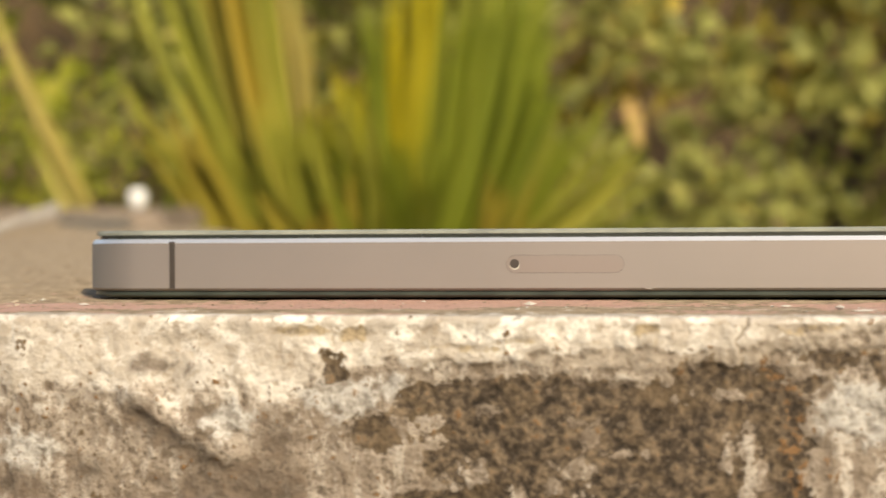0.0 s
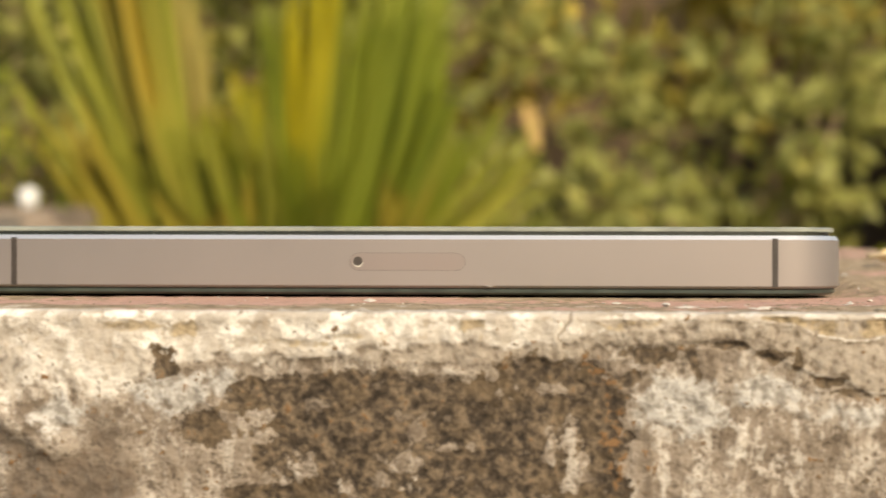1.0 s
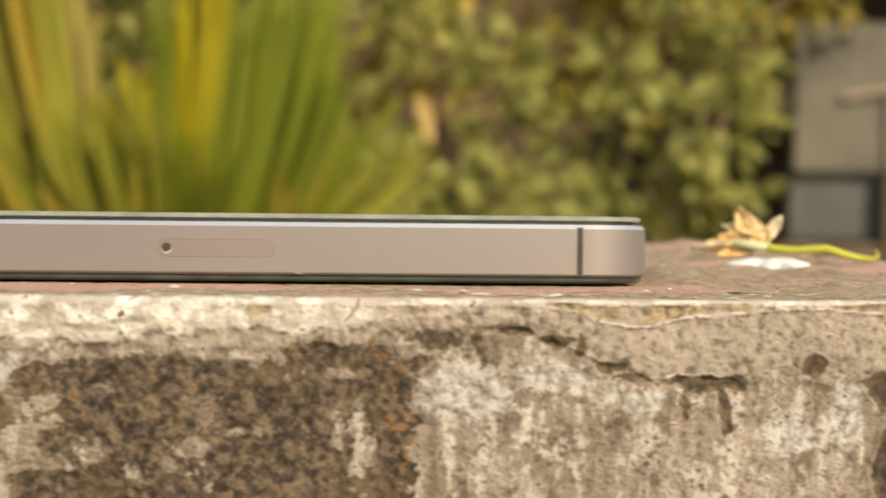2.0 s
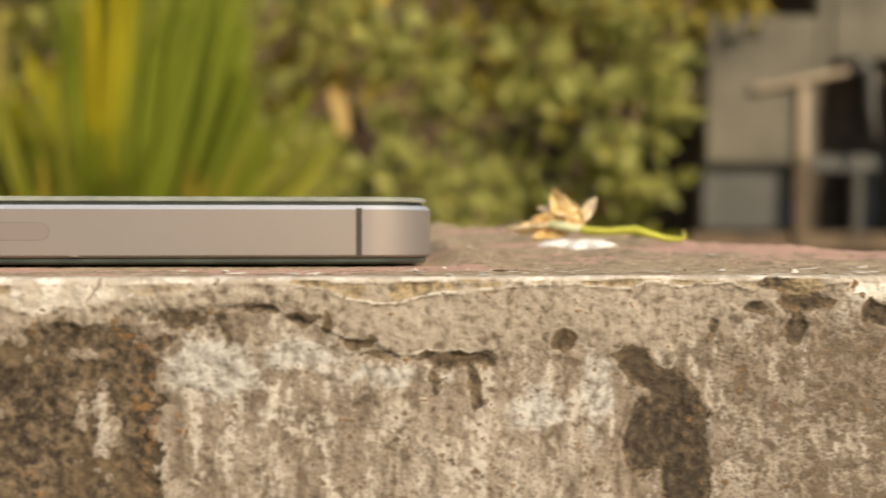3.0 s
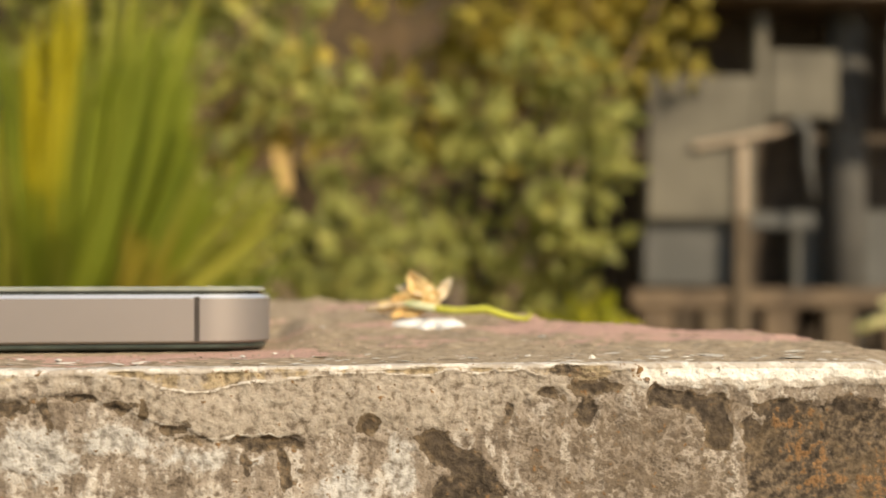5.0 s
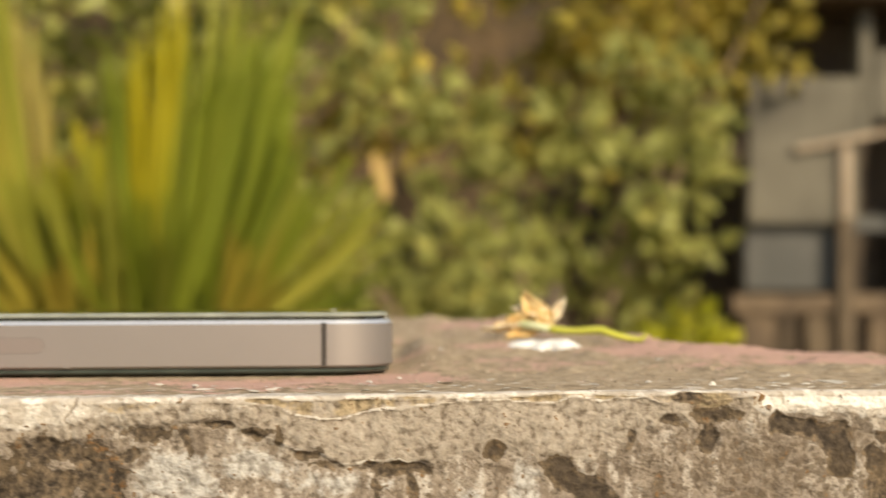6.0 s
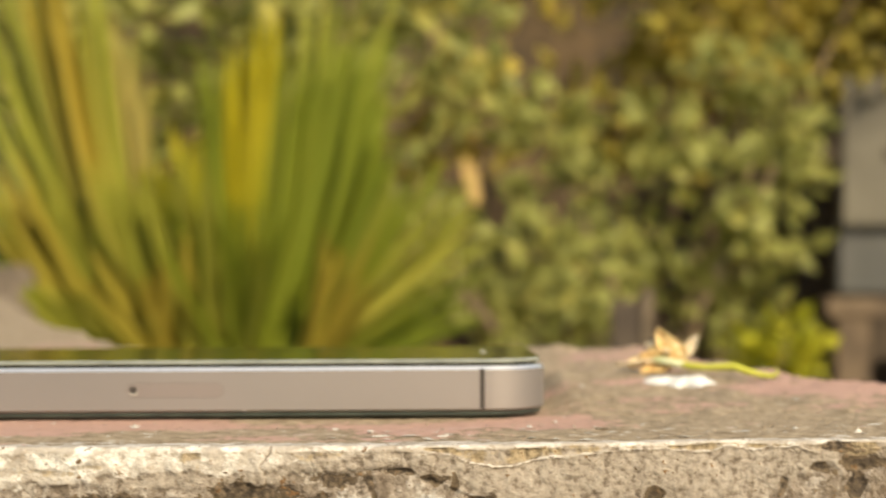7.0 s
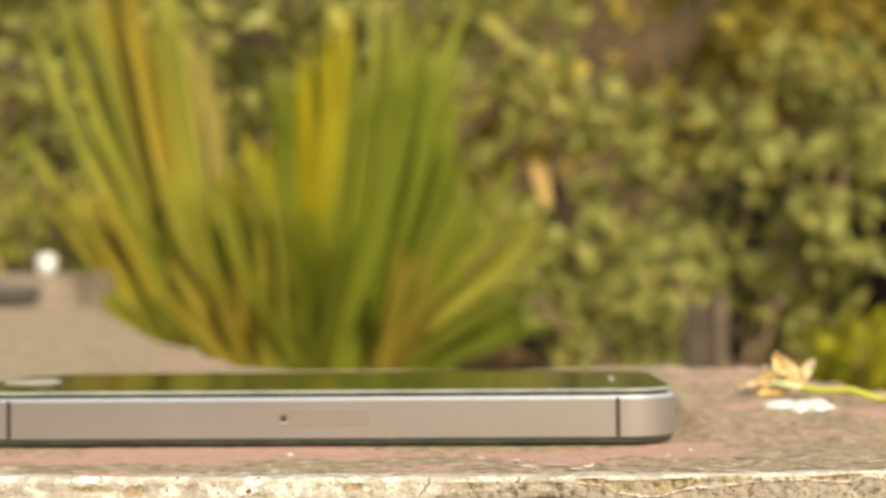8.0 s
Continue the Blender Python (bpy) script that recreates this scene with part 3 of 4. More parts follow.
# ---- smartphone ----
def rounded_outline(length, width, r, inset, seg=24, shift=-0.0005):
    hx, hy = length / 2 - inset, width / 2 - inset
    rr = max(r - inset, 0.0005)
    pts = []
    for cx, cy, a0 in ((hx - rr, -hy + rr, -90), (hx - rr, hy - rr, 0), (-hx + rr, hy - rr, 90), (-hx + rr, -hy + rr, 180)):
        for k in range(seg + 1):
            a = radians(a0 + 90 * k / seg)
            pts.append((cx + shift + rr * math.cos(a), cy + rr * math.sin(a)))
    return pts


def loft(name, profile, material, length=0.1320, width=0.0600, r=0.0100, caps=(True, True), cap_material=None):
    """A rounded slab from (inset, z) rings."""
    verts, faces = [], []
    for inset, z in profile:
        verts += [(x, y, z) for x, y in rounded_outline(length, width, r, inset)]
    n = len(verts) // len(profile)
    for k in range(len(profile) - 1):
        for a in range(n):
            b = (a + 1) % n
            faces.append((k * n + a, k * n + b, (k + 1) * n + b, (k + 1) * n + a))
    if caps[0]:
        faces.append(tuple(reversed(range(n))))
    if caps[1]:
        faces.append(tuple(range((len(profile) - 1) * n, len(profile) * n)))
    me = mesh_of(name, verts, faces, material)
    for e in me.edges:
        a, b = e.vertices
        e.use_edge_sharp = a // n == b // n
    if cap_material:
        me.materials.append(cap_material)
        me.polygons[len(faces) - 1].material_index = 1
    return me


def capsule(name, x0, x1, z0, z1, y_front, depth, material, seg=10):
    """A stadium-shaped plate standing in the xz plane."""
    r, cz = (z1 - z0) / 2, (z0 + z1) / 2
    ring = [(x1 - r + r * math.cos(radians(-90 + 180 * k / seg)), cz + r * math.sin(radians(-90 + 180 * k / seg))) for k in range(seg + 1)]
    ring += [(x0 + r + r * math.cos(radians(90 + 180 * k / seg)), cz + r * math.sin(radians(90 + 180 * k / seg))) for k in range(seg + 1)]
    n = len(ring)
    verts = [(x, y_front, z) for x, z in ring] + [(x, y_front + depth, z) for x, z in ring]
    faces = [tuple(range(n)), tuple(reversed(range(n, 2 * n)))]
    faces += [(a, n + a, n + (a + 1) % n, (a + 1) % n) for a in range(n)]
    return mesh_of(name, verts, faces, material, False)


def blob(name, rx, rz, material):
    bm = bmesh.new()
    bmesh.ops.create_icosphere(bm, subdivisions=2, radius=1, matrix=Matrix.Diagonal((rx, 0.0003, rz, 1)))
    for v in bm.verts:
        v.co *= 1 + 0.25 * noise.noise(v.co * 2500)
    me = bpy.data.meshes.new(name)
    bm.to_mesh(me)
    bm.free()
    me.materials.append(material)
    return me


def smartphone():
    ph = thing("smartphone", "slim smartphone with brushed aluminium sides and black glass lying screen up", "phone", (-0.0014, 0.0300, -0.0011))
    ph.rotation_euler = (radians(-2.8), 0, 0)
    part("back_glass", loft("back_glass", [(0.0010, 0.0), (0.0006, 0.0003), (0.0006, 0.0008), (0.0010, 0.0010)], DARK_EDGE), ph, "dark glass back plate")
    part("body", loft("body", [(0.0006, 0.0009), (0.0003, 0.0010), (0.0, 0.0013), (0.0, 0.0077)], ALU), ph)
    part("chamfer", loft("chamfer", [(0.0, 0.0077), (0.00045, 0.0083), (0.0012, 0.0083)], CHAMFER, caps=(False, False)), ph, "polished bright chamfered rim")
    part("bezel", loft("bezel", [(0.0012, 0.0083), (0.0012, 0.0088)], BLACK_GLASS), ph, "black bezel")
    part("screen_glass", loft("screen_glass", [(0.0010, 0.0088), (0.0007, 0.0089), (0.0007, 0.0093), (0.0010, 0.0095)], GLASS_EDGE, cap_material=BLACK_GLASS), ph, "glossy black screen glass with pale green edge")
    for side in (-1, 1):
        x = side * 0.05315 + 0.00155
        strip = box_bm(x - 0.00040, x + 0.00040, -0.03005, -0.0292, 0.0012, 0.0079)
        part_bm("antenna_strip", strip, STRIP, ph, "dark plastic antenna strip")
    tray = part("sim_tray", capsule("sim_tray", -0.0041, 0.0120, 0.0034, 0.0058, -0.03004, 0.001, ALU_TRAY), ph, "rounded aluminium card tray")
    part("tray_gap", capsule("tray_gap", -0.00413, 0.01203, 0.00336, 0.00583, -0.03002, 0.0008, STRIP), ph, "hairline gap round the tray")
    part("tray_hole", capsule("tray_hole", -0.0036, -0.0023, 0.0040, 0.0053, -0.03007, 0.001, STRIP), tray, "small round ejector hole")
    part("hole_rim", capsule("hole_rim", -0.00358, -0.00225, 0.0038, 0.0052, -0.03006, 0.001, BUTTON_RING), tray, "bright lower rim of the ejector hole")
    ring = bmesh.new()
    bmesh.ops.create_cone(ring, cap_ends=True, segments=40, radius1=0.0055, radius2=0.0052, depth=0.0002, matrix=Matrix.Translation((-0.0580, 0, 0.0096)))
    button = part_bm("home_button", ring, BUTTON_RING, ph, "round home button with a pale ring")
    dish = bmesh.new()
    bmesh.ops.create_cone(dish, cap_ends=True, segments=40, radius1=0.0044, radius2=0.0044, depth=0.0002, matrix=Matrix.Translation((-0.0580, 0, 0.00965)))
    part_bm("button_face", dish, BUTTON_RING, button, "pale dished button face")
    chip = blob("edge_chip", 0.0007, 0.00022, ALU)
    part("edge_chip", chip, ph, "small pale chip on the lower edge", pose(0.0154, -0.0298, 0.0012))
    ear = bmesh.new()
    box_bm(0.0550, 0.0560, -0.005, 0.005, 0.0094, 0.0096, 0.00008, ear)
    # The pale material paints the glint at the earpiece.
    part_bm("earpiece", ear, BUTTON_RING, ph, "narrow earpiece slot, its glint put into a pale colour")
    return ph


smartphone()


# ---- things lying on the wall ----
def tube(name, pts, radii, material, seg=8):
    verts, faces = [], []
    for k, p in enumerate(pts):
        a, b = Vector(pts[max(k - 1, 0)]), Vector(pts[min(k + 1, len(pts) - 1)])
        d = (b - a).normalized()
        side = d.cross(Vector((0, 0, 1)))
        side = side.normalized() if side.length > 1e-4 else Vector((1, 0, 0))
        up = side.cross(d)
        for j in range(seg):
            t = 2 * math.pi * j / seg
            verts.append(Vector(p) + radii[k] * (side * math.cos(t) + up * math.sin(t)))
    for k in range(len(pts) - 1):
        for j in range(seg):
            q = (j + 1) % seg
            faces.append((k * seg + j, k * seg + q, (k + 1) * seg + q, (k + 1) * seg + j))
    faces.append(tuple(reversed(range(seg))))
    faces.append(tuple(range((len(pts) - 1) * seg, len(pts) * seg)))
    return mesh_of(name, verts, faces, material)


def petal(name, length, width, curl, seed, material, thickness=0.00025):
    """A crumpled petal along +x, curling up, with a real thickness."""
    nu, nv = 12, 7
    u, v = np.meshgrid(np.linspace(0, 1, nu), np.linspace(-1, 1, nv))
    u, v = u.ravel(), v.ravel()
    half = width / 2 * np.sin(np.pi * np.clip(u * 0.88 + 0.1, 0, 1)) ** 0.9 * (1 + 0.5 * (fbm(np.c_[u * 7, 0 * u, np.sign(v) + seed], 2, seed + 5) - 0.5))
    crumple = fbm(np.c_[u * 4, v * 2.5, 0 * u + seed], 3, seed) - 0.5
    ang = curl * u
    r = length / max(abs(curl), 1e-3)
    x, z = r * np.sin(ang), r * (1 - np.cos(ang)) * np.sign(curl)
    z = z + 0.35 * half * v**2 + crumple * width * 0.55
    top = np.c_[x, half * v + crumple * width * 0.15, z]
    under = top - np.array([0, 0, thickness])
    idx = np.arange(nu * nv).reshape(nv, nu)
    quads = np.stack([idx[:-1, :-1], idx[:-1, 1:], idx[1:, 1:], idx[1:, :-1]], -1).reshape(-1, 4)
    rim = list(idx[0, :]) + list(idx[1:, -1]) + list(idx[-1, -2::-1]) + list(idx[-2:0, 0])
    n = nu * nv
    side = [(rim[a], rim[(a + 1) % len(rim)], rim[(a + 1) % len(rim)] + n, rim[a] + n) for a in range(len(rim))]
    return mesh_of(name, np.r_[top, under], quads[:, ::-1].tolist() + (quads + n).tolist() + side, material)


def flower():
    fl = thing("dried_flower", "withered orange flower with a yellow green stem lying on the wall", "flower", (0.0925, 0.068, 0.0006))
    stem = [(0.0030, -0.003, 0.0020), (0.006, -0.005, 0.0016), (0.009, -0.007, 0.0015), (0.0115, -0.009, 0.0018), (0.014, -0.0105, 0.0020),
            (0.0165, -0.012, 0.0011), (0.019, -0.0135, 0.0005), (0.0212, -0.0143, 0.0004), (0.0220, -0.0145, 0.0012), (0.0216, -0.0145, 0.0022)]
    part("stem", tube("stem", stem, [0.0007, 0.0008, 0.0007, 0.0008, 0.0008, 0.0007, 0.0006, 0.0005, 0.0004, 0.0002], STEM), fl, "yellow green stem")
    part("calyx", tube("calyx", [(-0.0018, -0.001, 0.0026), (-0.0005, -0.0015, 0.0026), (0.002, -0.0025, 0.0022), (0.006, -0.005, 0.0016)], [0.0004, 0.0009, 0.0009, 0.0006], CALYX), fl, "pale green calyx")
    shapes = [((0.0030, 0.0, 0.0018), (75, -112, 0), 0.0084, 0.0042, 0.25, PETAL), ((0.0035, 0.001, 0.0015), (60, -84, 0), 0.0059, 0.0046, 0.5, PETAL),
              ((0.0048, 0.0, 0.0028), (65, -52, 0), 0.0061, 0.0024, 0.3, PETAL_PALE), ((0.0025, -0.001, 0.0014), (75, -50, 0), 0.0050, 0.0040, 0.3, PETAL),
              ((0.0040, -0.001, 0.0020), (60, -12, 0), 0.0085, 0.0028, -0.1, PETAL), ((0.0055, -0.001, 0.0042), (55, 14, -12), 0.0088, 0.0025, -0.2, PETAL_PALE),
              ((0.0005, 0.0, 0.0028), (70, -165, 0), 0.0050, 0.0033, 0.4, PETAL), ((-0.0005, -0.001, 0.0024), (30, -184, 0), 0.0088, 0.0037, 0.1, PETAL_PALE),
              ((0.0, 0.001, 0.0022), (45, -176, 14), 0.0072, 0.0038, 0.2, PETAL), ((0.002, 0.001, 0.0016), (50, -130, 0), 0.0054, 0.0041, 0.4, PETAL)]
    for k, (at, turn, length, width, curl, material) in enumerate(shapes):
        part("petal", petal("petal", length, width, curl, 11 + k, material), fl, "", pose(*at, *turn))
    return fl


flower()


def blot(name, cx, cy, rx, ry, h, seed, material):
    """A low uneven cake with a ragged rim."""
    verts, faces, rings, seg = [], [], 5, 36
    for k in range(rings):
        f = 1 - k / rings
        for j in range(seg):
            a = 2 * math.pi * j / seg
            rag = 0.72 + 0.55 * noise.noise((3 * math.cos(a), 3 * math.sin(a), seed * 3.1)) + 0.15 * noise.noise((9 * math.cos(a), 9 * math.sin(a), seed))
            verts.append((rx * f * rag * math.cos(a), ry * f * rag * math.sin(a), h * (1 - f**3) * (0.8 + 0.5 * noise.noise((a * 2, k, seed))) - (0.0004 if k == 0 else 0)))
    verts.append((0, 0, h))
    for k in range(rings - 1):
        for j in range(seg):
            q = (j + 1) % seg
            faces.append((k * seg + j, k * seg + q, (k + 1) * seg + q, (k + 1) * seg + j))
    faces += [((rings - 1) * seg + j, (rings - 1) * seg + (j + 1) % seg, rings * seg) for j in range(seg)]
    ob = new(name, mesh_of(name, verts, faces, material))
    ob.location = (cx, cy, 0.0)
    return ob


tagged(blot("lime_splash", 0.0952, 0.0520, 0.0092, 0.0110, 0.0012, 4, CHALK), "chalky white splash dried onto the wall top", "splash")


def ledge_z(x, y):
    """Height of the wall's top, in metres."""
    rim = np.interp(x / CM, RIM_X, RIM_Z)
    far = y / CM - np.interp(x / CM, OUTER_X[3:], OUTER_Y[3:])
    return CM * rim * np.clip(1 - far / 3.3, 0, 1)


def stones(name, count, lo, hi, material, label, where, seed, shape_by=(1, 1, 0.4)):
    r = np.random.default_rng(seed)
    verts, faces = [], []
    base = np.array([(1, 0, 0), (-1, 0, 0), (0, 1, 0), (0, -1, 0), (0, 0, 1), (0, 0, -1)], float)
    tri = [(0, 2, 4), (2, 1, 4), (1, 3, 4), (3, 0, 4), (2, 0, 5), (1, 2, 5), (3, 1, 5), (0, 3, 5)]
    for _ in range(count):
        x, y = where(r)
        size = lo * (hi / lo) ** (r.random() ** 2.2)
        shape = base * (size * (0.6 + 0.8 * r.random(3)) * np.array(shape_by)) + r.normal(0, size * 0.15, (6, 3))
        n = len(verts)
        verts += (shape + (x, y, size * 0.15 + (0 if name == "dust_specks" else ledge_z(x, y)))).tolist()
        faces += [(a + n, b + n, c + n) for a, b, c in tri]
    return tagged(new(name, mesh_of(name, verts, faces, material, False)), label, "grit", kind="stuff")


def near_front(r):
    return r.uniform(-0.075, 0.150), r.uniform(-0.026, -0.001)


def along_rim(r):
    x = r.uniform(0.03, 0.150)
    edge = np.interp(x / CM, OUTER_X[3:], OUTER_Y[3:]) * CM
    return x, edge + 0.003 + 0.020 * r.random() ** 1.3


def beside(r):
    x = r.uniform(0.066, 0.120)
    return x, r.uniform(-0.025, min(0.12, 0.04 + (0.125 - x) * 1.8))


def left_end(r):
    return r.uniform(-0.11, -0.064), r.uniform(-0.02, 0.12)


stones("grit", 900, 0.00008, 0.00026, GRIT, "fine sandy grit scattered along the wall edge", near_front, 3)
stones("grit", 900, 0.00010, 0.0004, GRIT, "fine sandy grit scattered beside the phone", beside, 4)
stones("grit", 1500, 0.00010, 0.00042, GRIT, "fine sandy grit scattered on the wall corner", left_end, 5)
stones("paint_flakes", 30, 0.0002, 0.0009, FLAKE, "small white flakes of old paint on the wall top", near_front, 6)
stones("paint_flakes", 70, 0.00025, 0.0010, FLAKE, "thin white flakes of limewash along the rim", along_rim, 16, (2.2, 1.0, 0.16))
stones("paint_flakes", 22, 0.0002, 0.0008, FLAKE, "small white flakes of old paint beside the phone", beside, 8)


# ---- planting ----
def strap_leaf(name, length, width, bend, seed, material):
    """A long channelled leaf that rises along +z and bends towards +x."""
    nu = 16
    verts, faces = [], []
    for k in range(nu + 1):
        t = k / nu
        w = width * (0.55 + 0.45 * min(1, t * 3)) * (1 - t**2.6) ** 0.8 + 0.0008
        a = bend * t * t
        x = length * (bend * t**3 / 3)
        z = length * t * (1 - 0.16 * a * a)
        sway = 0.03 * math.sin(seed + 2.4 * t)
        for v, lift in ((-1, 0.35), (0, 0.0), (1, 0.35)):
            verts.append((x - lift * w * math.cos(a) * 0.9, v * w / 2 + sway, z))
    m = len(verts)
    verts += [(x - 0.0012, y, z) for x, y, z in verts]
    for k in range(nu):
        for j in range(2):
            a = k * 3 + j
            faces.append((a, a + 1, a + 4, a + 3))
            faces.append((m + a, m + a + 3, m + a + 4, m + a + 1))
    return mesh_of(name, verts, faces, material)


def strap_plant(at, count, seed, scale=1.0, lean=52, label="large clump of long yellow green strap leaves", material=None):
    r = np.random.default_rng(seed)
    plant = thing("strap_leaf_plant", label, "plant", at)
    part("crown_base", tube("crown_base", [(0, 0, 0), (0, 0, 0.10), (0, 0, 0.22)], [0.10, 0.11, 0.04], BARK), plant, "fibrous brown base")
    for k in range(count):
        turn = 360 * k / count * 7 + r.uniform(-14, 14)
        tilt = lean * (0.06 + 0.94 * r.random())
        length = scale * r.uniform(0.95, 1.45)
        me = strap_leaf("leaf", length, r.uniform(0.020, 0.042), r.uniform(0.10, 0.75), k * 1.7, material or STRAP)
        m = pose(r.uniform(-0.06, 0.06), r.uniform(-0.06, 0.06), 0.05, 0, 0, turn) @ pose(0, 0, 0, 0, tilt, 0)
        part("leaf", me, plant, "", m)
    return plant


def blade(name, base, tip, bow, width, twist, material):
    """One pleated blade from base to tip, bowed to the left of its line, folded along its middle rib."""
    base, tip = Vector(base), Vector(tip)
    along = tip - base
    perp = Vector((-along.z, 0, along.x)).normalized()
    knee = (base + tip) / 2 + perp * bow * along.length
    side = perp * math.cos(twist) + Vector((0, 1, 0)) * math.sin(twist)
    back = Vector((0, 1, 0)) * math.cos(twist) - perp * math.sin(twist)
    n, verts, faces = 12, [], []
    for k in range(n + 1):
        t = k / n
        c = base * (1 - t) ** 2 + knee * 2 * t * (1 - t) + tip * t * t
        w = width / 2 * (0.60 + 0.40 * min(1, t * 2.2)) * (1 - t**3.5) ** 0.7 + 0.0006
        for v in (-1, 0, 1):
            verts.append(c + side * v * w + back * (0.0 if v else 0.45 * w))
    m = len(verts)
    verts += [v + back * 0.0012 for v in verts]
    for k in range(n):
        for j in range(2):
            a = k * 3 + j
            faces.append((a, a + 1, a + 4, a + 3))
            faces.append((m + a, m + a + 3, m + a + 4, m + a + 1))
    return mesh_of(name, verts, faces, material)


def fan_palm(at, fans, seed, label):
    """A young palm. fans: foot, first tip, last tip (x and height), blades, material, bow, depth, width."""
    r = np.random.default_rng(seed)
    plant = thing("fan_palm", label, "plant", at, "fan palms")
    x0, y0, z0 = at
    low = fans[0][0][1] - z0
    part("crown_base", tube("crown_base", [(0, 0, 0), (0, 0, low * 0.6), (0, 0, low + 0.03)], [0.09, 0.10, 0.05], BARK), plant, "fibrous brown base")
    for foot, first, last, blades, material, bow, depth, width in fans:
        for k in range(blades):
            u = (k + r.uniform(-0.35, 0.35)) / max(blades - 1, 1)
            reach = r.uniform(0.78, 1.08)
            fx, fz = foot[0] + r.uniform(-0.03, 0.03), foot[1]
            tx, tz = first[0] + (last[0] - first[0]) * u, first[1] + (last[1] - first[1]) * u
            tx, tz = fx + (tx - fx) * reach, fz + (tz - fz) * reach
            d = depth + r.uniform(-0.05, 0.05)
            me = blade("leaf", (fx - x0, d * 0.4, fz - z0), (tx - x0, d + r.uniform(-0.10, 0.10), tz - z0), bow + r.uniform(-0.02, 0.02), width * r.uniform(0.75, 1.25), r.uniform(-0.45, 0.45), material)
            part("leaf", me, plant)
    return plant


fan_palm((-0.63, 3.0, -0.62), [
    ((-0.654, -0.299), (-1.095, 0.414), (-0.973, 0.683), 16, STRAP, 0.055, -0.1, 0.028),
    ((-0.648, -0.299), (-0.959, 0.696), (-0.892, 0.75), 9, STRAP_WARM, 0.055, -0.06, 0.034),
    ((-0.641, -0.299), (-0.896, 0.683), (-0.841, 0.656), 9, STRAP_YELLOW, 0.05, -0.14, 0.03),
    ((-0.627, -0.299), (-0.831, 0.696), (-0.756, 0.642), 11, STRAP, 0.045, -0.05, 0.028),
    ((-0.614, -0.299), (-0.743, 0.535), (-0.675, 0.494), 6, STRAP_PALE, 0.03, -0.08, 0.03),
    ((-0.682, -0.313), (-1.068, 0.252), (-0.98, 0.118), 10, STRAP, 0.045, -0.16, 0.028),
    ((-0.668, -0.326), (-1.02, 0.158), (-0.871, 0.198), 12, STRAP_WARM, 0.04, -0.2, 0.028),
    ((-0.627, -0.326), (-0.885, 0.158), (-0.695, 0.185), 16, STRAP, 0.03, -0.22, 0.028),
    ((-0.654, -0.326), (-1.02, -0.03), (-0.858, -0.044), 9, STRAP_GREEN, 0.03, -0.24, 0.028),
    ((-0.587, -0.326), (-0.736, 0.198), (-0.6, 0.158), 12, STRAP, 0.015, -0.26, 0.028),
    ((-0.573, -0.34), (-0.763, -0.03), (-0.532, 0.024), 14, STRAP_WARM, 0.01, -0.3, 0.03),
    ((-0.614, -0.34), (-0.925, -0.097), (-0.749, -0.044), 10, STRAP, 0.02, -0.3, 0.028)], 41, "young fan palm with long pleated yellow green leaves")
fan_palm((-0.42, 3.02, -0.62), [
    ((-0.478, -0.313), (-0.668, 0.239), (-0.532, 0.313), 12, STRAP_TIPPED, 0.03, -0.12, 0.028),
    ((-0.505, -0.34), (-0.627, 0.158), (-0.451, 0.198), 16, STRAP, 0.01, -0.28, 0.028),
    ((-0.451, -0.313), (-0.526, 0.4), (-0.444, 0.461), 9, STRAP_GREEN, 0.02, -0.16, 0.031),
    ((-0.438, -0.313), (-0.472, 0.447), (-0.336, 0.488), 15, STRAP_TIPPED, 0.0, -0.18, 0.031),
    ((-0.411, -0.313), (-0.343, 0.427), (-0.234, 0.481), 16, STRAP_GREEN, -0.02, -0.1, 0.031),
    ((-0.39, -0.313), (-0.234, 0.494), (-0.079, 0.521), 18, STRAP_GREEN, -0.03, -0.06, 0.031),
    ((-0.397, -0.313), (-0.302, 0.629), (-0.092, 0.615), 16, STRAP, -0.02, 0.1, 0.031),
    ((-0.37, -0.313), (-0.126, 0.4), (-0.079, 0.212), 14, STRAP_GREEN, -0.04, -0.08, 0.028),
    ((-0.451, -0.326), (-0.627, 0.064), (-0.275, 0.091), 32, STRAP_GREEN, 0.0, -0.24, 0.025),
    ((-0.329, -0.299), (-0.126, 0.158), (0.05, 0.198), 7, STRAP_GREEN, -0.03, -0.1, 0.028),
    ((-0.316, -0.299), (0.05, 0.158), (0.159, 0.024), 7, STRAP, -0.02, -0.12, 0.024),
    ((-0.302, -0.299), (0.091, -0.03), (0.145, -0.151), 6, STRAP_GREEN, -0.05, -0.14, 0.024),
    ((-0.316, -0.313), (-0.234, 0.064), (-0.045, -0.03), 9, STRAP_WARM, -0.02, -0.2, 0.024)], 42, "young fan palm with bright yellow centre leaves")
fan_palm((-1.22, 3.0, -0.62), [
    ((-1.2, -0.12), (-1.46, 0.52), (-1.42, 0.48), 3, STRAP_PALE, 0.03, -0.1, 0.036),
    ((-1.2, -0.2), (-1.4, 0.2), (-1.25, 0.15), 4, STRAP, 0.03, 0.02, 0.04)], 43, "small fan palm with one pale yellow leaf")
strap_plant((-0.40, 3.50, -0.62), 60, 14, 0.66, 52, "clump of green strap leaves behind the fan palms", STRAP_GREEN)


